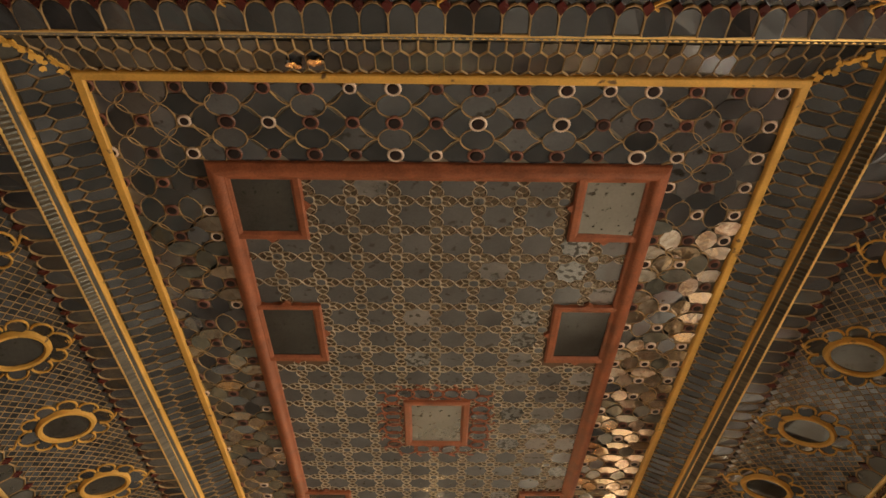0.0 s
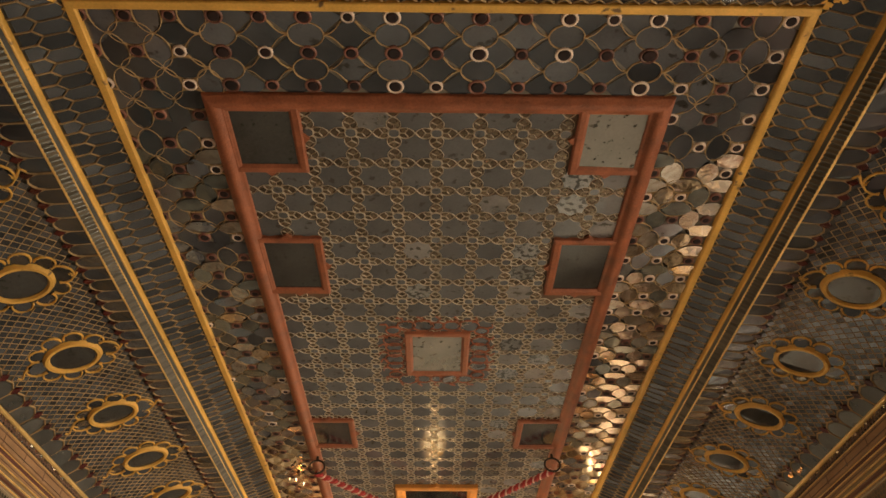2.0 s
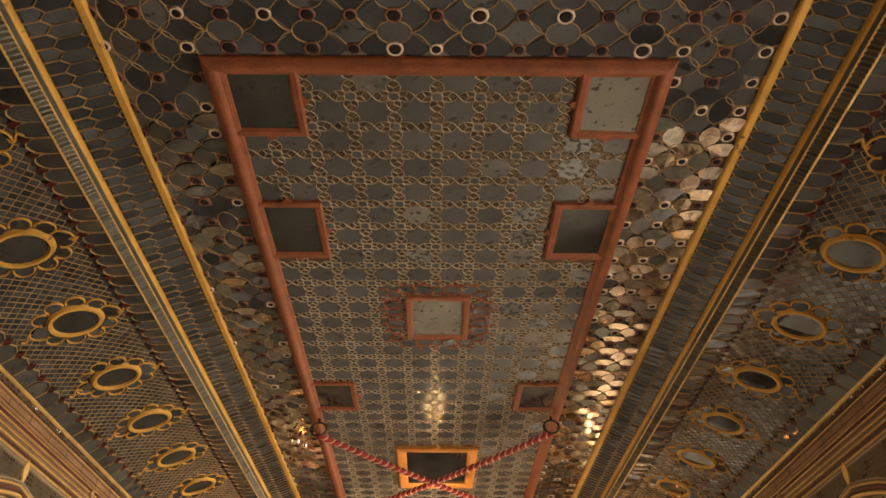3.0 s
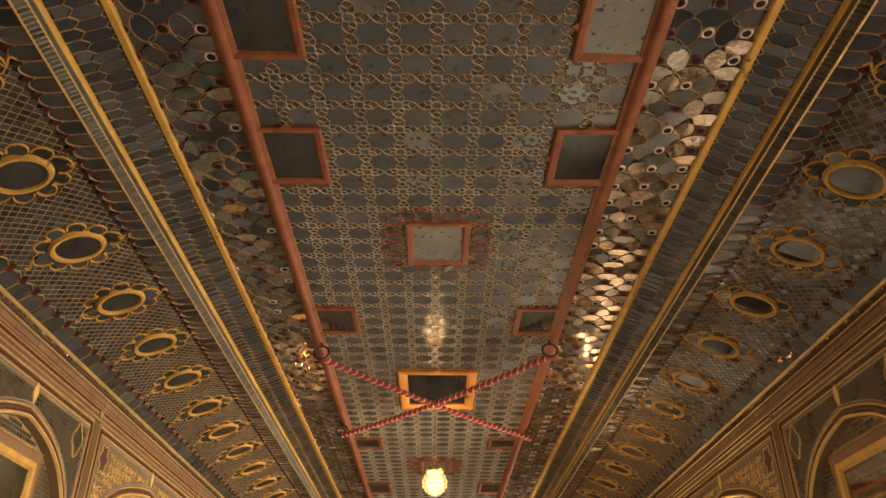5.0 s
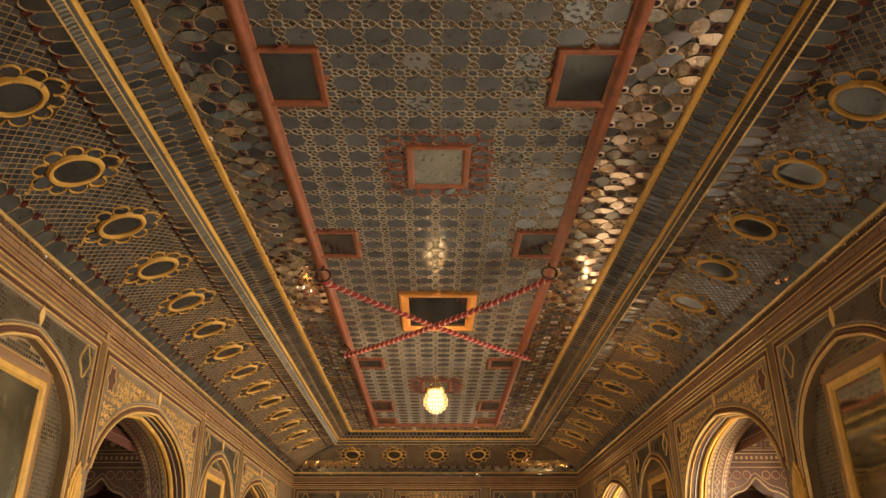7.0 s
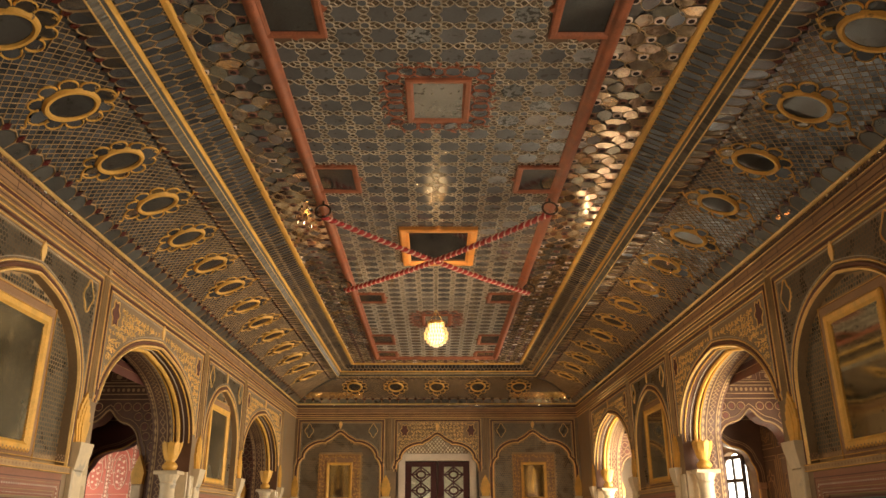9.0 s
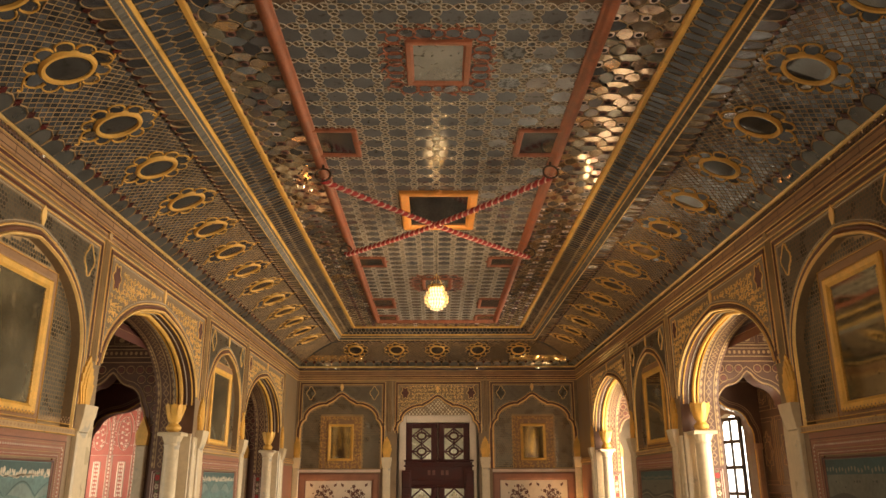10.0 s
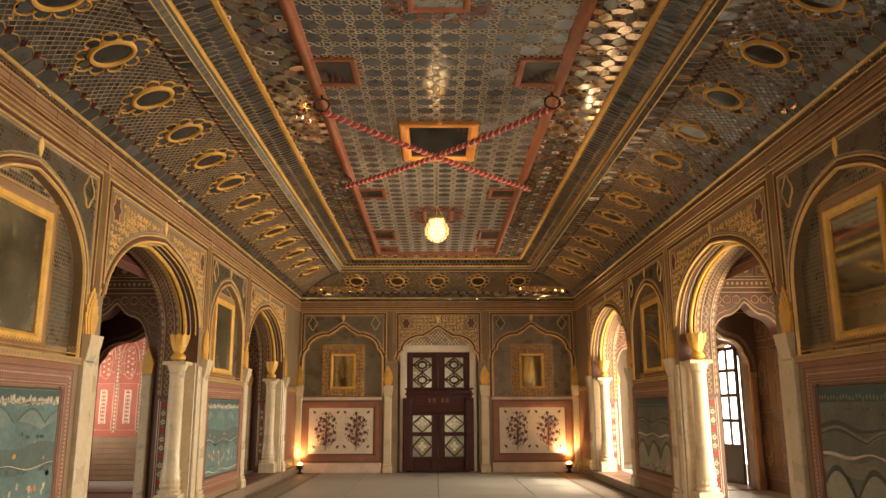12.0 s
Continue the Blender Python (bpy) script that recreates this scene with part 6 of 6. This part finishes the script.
# second, darker cusped arches in the galleries
def inner_arch(a, b, y, o, paint, label):
    ym = lambda u, v, w: (u, y - w, v)
    m = Mesh()
    face(m, ym, a, b, 0.0, 3.2, [o], 0.0, 0)
    face(m, ym, a, b, 0.0, 3.2, [o], -0.15, 0)
    reveal(m, ym, o, 0.0, -0.15, 0)
    inner = tagged(m.make("inner_cross_wall", paint), label, "wall", kind="structure")
    m = Mesh()
    m.ribbon(o.offset(0.012), ym, 0.02, 0.012)
    m.make("gold_line", GOLD, inner)
    m, q = Mesh(), Mesh()
    for sx in (-1, 1):
        c = o.uc + sx * (o.hw + 0.045)
        m.box(ym, c - 0.035, c + 0.035, FZ, 1.60, 0.0, 0.05, bev=0.01)
        m.box(ym, c - 0.05, c + 0.05, FZ, FZ + 0.14, 0.0, 0.07, bev=0.01)
        m.box(ym, c - 0.048, c + 0.048, 1.60, 1.68, 0.0, 0.07, bev=0.012)
    m.make("jamb_column", BAND, inner, "brown stone jamb")
    for e in (0.075, 0.10):
        q.ribbon(o.offset(e), ym, 0.008, 0.006)
    q.ribbon([(a, 2.50), (b, 2.50)], ym, 0.010, 0.008)
    q.ribbon([(a, 2.56), (b, 2.56)], ym, 0.010, 0.008)
    q.make("painted_lines", CAME, inner, "tan painted lines")


inner_arch(-5.85, XL - WT, 10.42, Opening(-3.95, 0.68, FZ, 1.72, 0.52, 0.15, "cusp", 36), MAROON, "dark maroon cross wall with a cusped arch")
inner_arch(XR + WT, AX_R, 10.45, Opening(3.81, 0.46, FZ, 1.74, 0.52, 0.15, "cusp", 36), REVEAL, "dark brown cross wall with a cusped arch")

# glazed door leaf standing ajar in the sunlit east opening
gd = tagged(new("glazed_door"), "narrow glazed door leaf standing open in sunlight", "door")
gd.location = (AX_R - 0.03, 11.10, FZ)
gd.rotation_euler = (0, 0, radians(104))
gm = lambda u, v, w: (u, w, v)
m = Mesh()
for a, b in ((0.0, 0.05), (0.45, 0.50)):
    m.box(gm, a, b, 0.0, 1.95, -0.02, 0.02, bev=0.004)
for z in (0.0, 0.5, 0.86, 1.22, 1.58, 1.90):
    m.box(gm, 0.05, 0.45, z, z + 0.05, -0.018, 0.018, bev=0.004)
m.box(gm, 0.235, 0.265, 0.55, 1.9, -0.015, 0.015, bev=0.004)
m.box(gm, 0.05, 0.45, 0.05, 0.5, -0.008, 0.008)
m.make("door_frame", DARKWOOD, gd)

# plain room behind the south doorway, and closing walls
m = Mesh()
for a, b in (((-3.2, 0.22), (-3.2, -3.6)), ((-3.2, -3.6), (3.2, -3.6)), ((3.2, -3.6), (3.2, 0.22))):
    m.quad((*a, 0), (*b, 0), (*b, 3.2), (*a, 3.2))
m.quad((-3.2, -3.6, 3.2), (3.2, -3.6, 3.2), (3.2, 0.22, 3.2), (-3.2, 0.22, 3.2))
tagged(m.make("wall_anteroom", PLAIN), "plain plastered walls of the anteroom", "wall", kind="structure")
m = Mesh()
m.box(flat, -6.2, 5.0, 0.2, Y1 + 0.5, 4.05, 4.3)
for a, b in ((XL - WT, XR + WT),):
    m.quad((a, 0.22, 3.2), (a, Y1 + 0.4, 3.2), (a, Y1 + 0.4, 4.06), (a, 0.22, 4.06))
    m.quad((b, 0.22, 3.2), (b, Y1 + 0.4, 3.2), (b, Y1 + 0.4, 4.06), (b, 0.22, 4.06))
m.quad((-6.2, Y1 + 0.3, 0), (5, Y1 + 0.3, 0), (5, Y1 + 0.3, 4.1), (-6.2, Y1 + 0.3, 4.1))
m.quad((-6.2, Y1 + 0.5, 0), (5, Y1 + 0.5, 0), (5, Y1 + 0.5, 4.1), (-6.2, Y1 + 0.5, 4.1))
m.quad((-6.2, 0.24, 2.7), (5, 0.24, 2.7), (5, 0.24, 4.1), (-6.2, 0.24, 4.1))
tagged(m.make("roof", PLAIN), "flat plastered roof over the hall", "roof", kind="structure")
g = Mesh()
g.quad((-80, -80, -0.3), (80, -80, -0.3), (80, 80, -0.3), (-80, 80, -0.3))
tagged(g.make("ground", PLAIN), "pale dusty ground outside", "ground", kind="structure")

# bright sunlit haze outside the east openings
m = Mesh()
m.quad((8.5, 2, -0.3), (8.5, 24, -0.3), (8.5, 24, 3.0), (8.5, 2, 3.0))
tagged(m.make("backdrop", glow("bright_daylight", (1.0, 0.93, 0.80), 5.0)), "bright daylight haze outside", "backdrop", kind="structure")


# ---- ropes, rings, pendant lamp ----
def rope(p, q, sag):
    top = tagged(new("rope"), "red cotton rope wound with a pale cord, slung under the ceiling", "rope", "crossed ropes under the ceiling")
    p, q = Vector(p), Vector(q)
    n = 60
    path = [p.lerp(q, i / n) + Vector((0, 0, -sag * (1 - (2 * i / n - 1) ** 2))) for i in range(n + 1)]
    c = Mesh()
    c.tube(path, 0.021, 10)
    c.make("core", ROPE_RED, top, smooth=True)
    d = (q - p).normalized()
    s1 = d.cross(Vector((0, 0, 1))).normalized()
    s2 = s1.cross(d)
    for k in range(2):
        w = Mesh()
        m = 680
        pts = []
        for i in range(m + 1):
            f = i / m
            c0 = p.lerp(q, f) + Vector((0, 0, -sag * (1 - (2 * f - 1) ** 2)))
            t = f * 2 * math.pi * 38 + k * math.pi
            pts.append(c0 + 0.021 * (math.cos(t) * s1 + math.sin(t) * s2))
        w.tube(pts, 0.0088 if k == 0 else 0.010, 5, 0)
        w.make("cord", ROPE_PALE if k == 0 else ROPE_RED, top, "pale spiral cord" if k == 0 else "", True)
    return top

def iron_ring(x, y):
    top = tagged(new("hook_ring"), "dark iron ring hanging from a ceiling beam", "ring", "iron rings for the ropes")
    top.location = (x, y, ZC - 0.06)
    r = Mesh()
    r.tube([(0.068 * math.cos(t), 0.02 * math.sin(t), -0.075 + 0.068 * math.sin(t)) for t in np.linspace(0, 2 * math.pi, 24, False)], 0.009, 8, 0, True)
    r.make("ring", IRON, top, smooth=True)
    s = Mesh()
    s.tube([(0, 0, 0.02), (0, 0, -0.012)], 0.012, 8)
    s.make("staple", IRON, top)
    return top

RINGS = ((-1.02, 6.38), (1.035, 6.31), (-1.075, 8.72), (1.145, 8.84))
for x, y in RINGS:
    iron_ring(x, y)
RZ = ZC - 0.19
rope((RINGS[0][0], RINGS[0][1], RZ), (RINGS[3][0], RINGS[3][1], RZ), 0.03)
rope((RINGS[1][0], RINGS[1][1], RZ), (RINGS[2][0], RINGS[2][1], RZ), 0.045)

LX, LY = 0.01, 8.07
lamp = tagged(new("pendant_lamp"), "lit crystal pendant lamp with a brass rim hanging on a chain", "lamp")
lamp.location = (LX, LY, 2.98)
m = Mesh()
for i in range(22):
    z = 0.40 + i * 0.0195
    m.tube([(0.006 * math.cos(t) * (i % 2), 0.006 * math.cos(t) * ((i + 1) % 2), z + 0.012 * math.sin(t)) for t in np.linspace(0, 6.283, 8, False)], 0.0018, 5, 0, True)
m.make("chain", IRON, lamp)
for k in range(3):
    t = 2.09 * k + 0.5
    m = Mesh()
    m.tube([(0.09 * math.cos(t), 0.09 * math.sin(t), 0.275), (0.0, 0.0, 0.42)], 0.003, 6)
    m.make("stay", BRASS, lamp)
m = Mesh()
m.lathe([(0.088, 0.245), (0.098, 0.25), (0.098, 0.275), (0.086, 0.28)], flat, 24)
m.make("rim", BRASS, lamp, "brass rim", True)
GLASS = bpy.data.materials.new("lit_cut_glass")
GLASS.use_nodes = True
b_ = GLASS.node_tree.nodes["Principled BSDF"]
b_.inputs["Base Color"].default_value = (0.12, 0.09, 0.05, 1)
b_.inputs["Roughness"].default_value = 0.2
b_.inputs["Emission Color"].default_value = (1.0, 0.62, 0.25, 1)
b_.inputs["Emission Strength"].default_value = 3.4
CRYSTAL = bpy.data.materials.new("crystal")
CRYSTAL.use_nodes = True
b_ = CRYSTAL.node_tree.nodes["Principled BSDF"]
b_.inputs["Base Color"].default_value = (0.05, 0.03, 0.012, 1)
b_.inputs["Roughness"].default_value = 0.08
b_.inputs["Emission Color"].default_value = (1.0, 0.55, 0.18, 1)
b_.inputs["Emission Strength"].default_value = 1.1
m = Mesh()
m.lathe([(0.0, 0.03), (0.05, 0.04), (0.085, 0.08), (0.095, 0.12), (0.085, 0.17), (0.07, 0.21), (0.075, 0.25)], flat, 20)
m.make("glass_bowl", GLASS, lamp, "glowing glass bowl", True).visible_shadow = False
m = Mesh()
for j, (r, z) in enumerate(((0.085, 0.235), (0.11, 0.19), (0.128, 0.145), (0.125, 0.10), (0.10, 0.06), (0.065, 0.03), (0.025, 0.012))):
    n = max(5, int(r * 2 * math.pi / 0.03))
    for i in range(n):
        t = 2 * math.pi * (i + 0.5 * (j % 2)) / n
        x, y = r * math.cos(t), r * math.sin(t)
        m.add([(x, y, z + 0.022), (x + 0.009, y, z), (x, y + 0.009, z), (x - 0.009, y, z), (x, y - 0.009, z), (x, y, z - 0.022)],
              ((0, 1, 2), (0, 2, 3), (0, 3, 4), (0, 4, 1), (5, 2, 1), (5, 3, 2), (5, 4, 3), (5, 1, 4)))
m.make("crystal_drops", CRYSTAL, lamp, "rows of cut crystal drops").visible_shadow = False
pl = new("pendant_lamp_light", bpy.data.lights.new("pendant_lamp_light", "POINT"))
pl.data.energy, pl.data.color, pl.data.shadow_soft_size = LAMP_W, (1.0, 0.66, 0.32), 0.05
pl.location = (LX, LY, 3.09)

# uplights in the far corners
for x, aim, watts in ((-2.62, (-2.7, Y1 + 0.1, 1.6), UP_W[0]), (2.56, (2.45, Y1 + 0.1, 1.6), UP_W[1])):
    u = tagged(new("floor_uplight"), "small dark floor uplight glowing against the dado", "lamp", "floor uplights in the far corners")
    u.location = (x, Y1 - 0.14, 0.0)
    m = Mesh()
    m.lathe([(0.0, 0.0), (0.06, 0.0), (0.06, 0.02), (0.025, 0.03), (0.025, 0.07), (0.055, 0.09), (0.06, 0.16), (0.05, 0.165)], flat, 14)
    m.make("housing", IRON, u, smooth=True)
    m = Mesh()
    m.lathe([(0.050, 0.16), (0.050, 0.175), (0.040, 0.195), (0.022, 0.208), (0.0, 0.212)], flat, 14)
    m.make("bulb", glow("lamp_glow", (1.0, 0.48, 0.11), 16), u, "glowing glass bulb", True).visible_shadow = False
    s = new("uplight_light", bpy.data.lights.new("uplight_light", "SPOT"))
    s.data.energy, s.data.color, s.data.spot_size, s.data.spot_blend, s.data.shadow_soft_size = watts, (1.0, 0.55, 0.2), radians(110), 0.6, 0.03
    s.matrix_world = look((x, Y1 - 0.14, 0.23), aim)
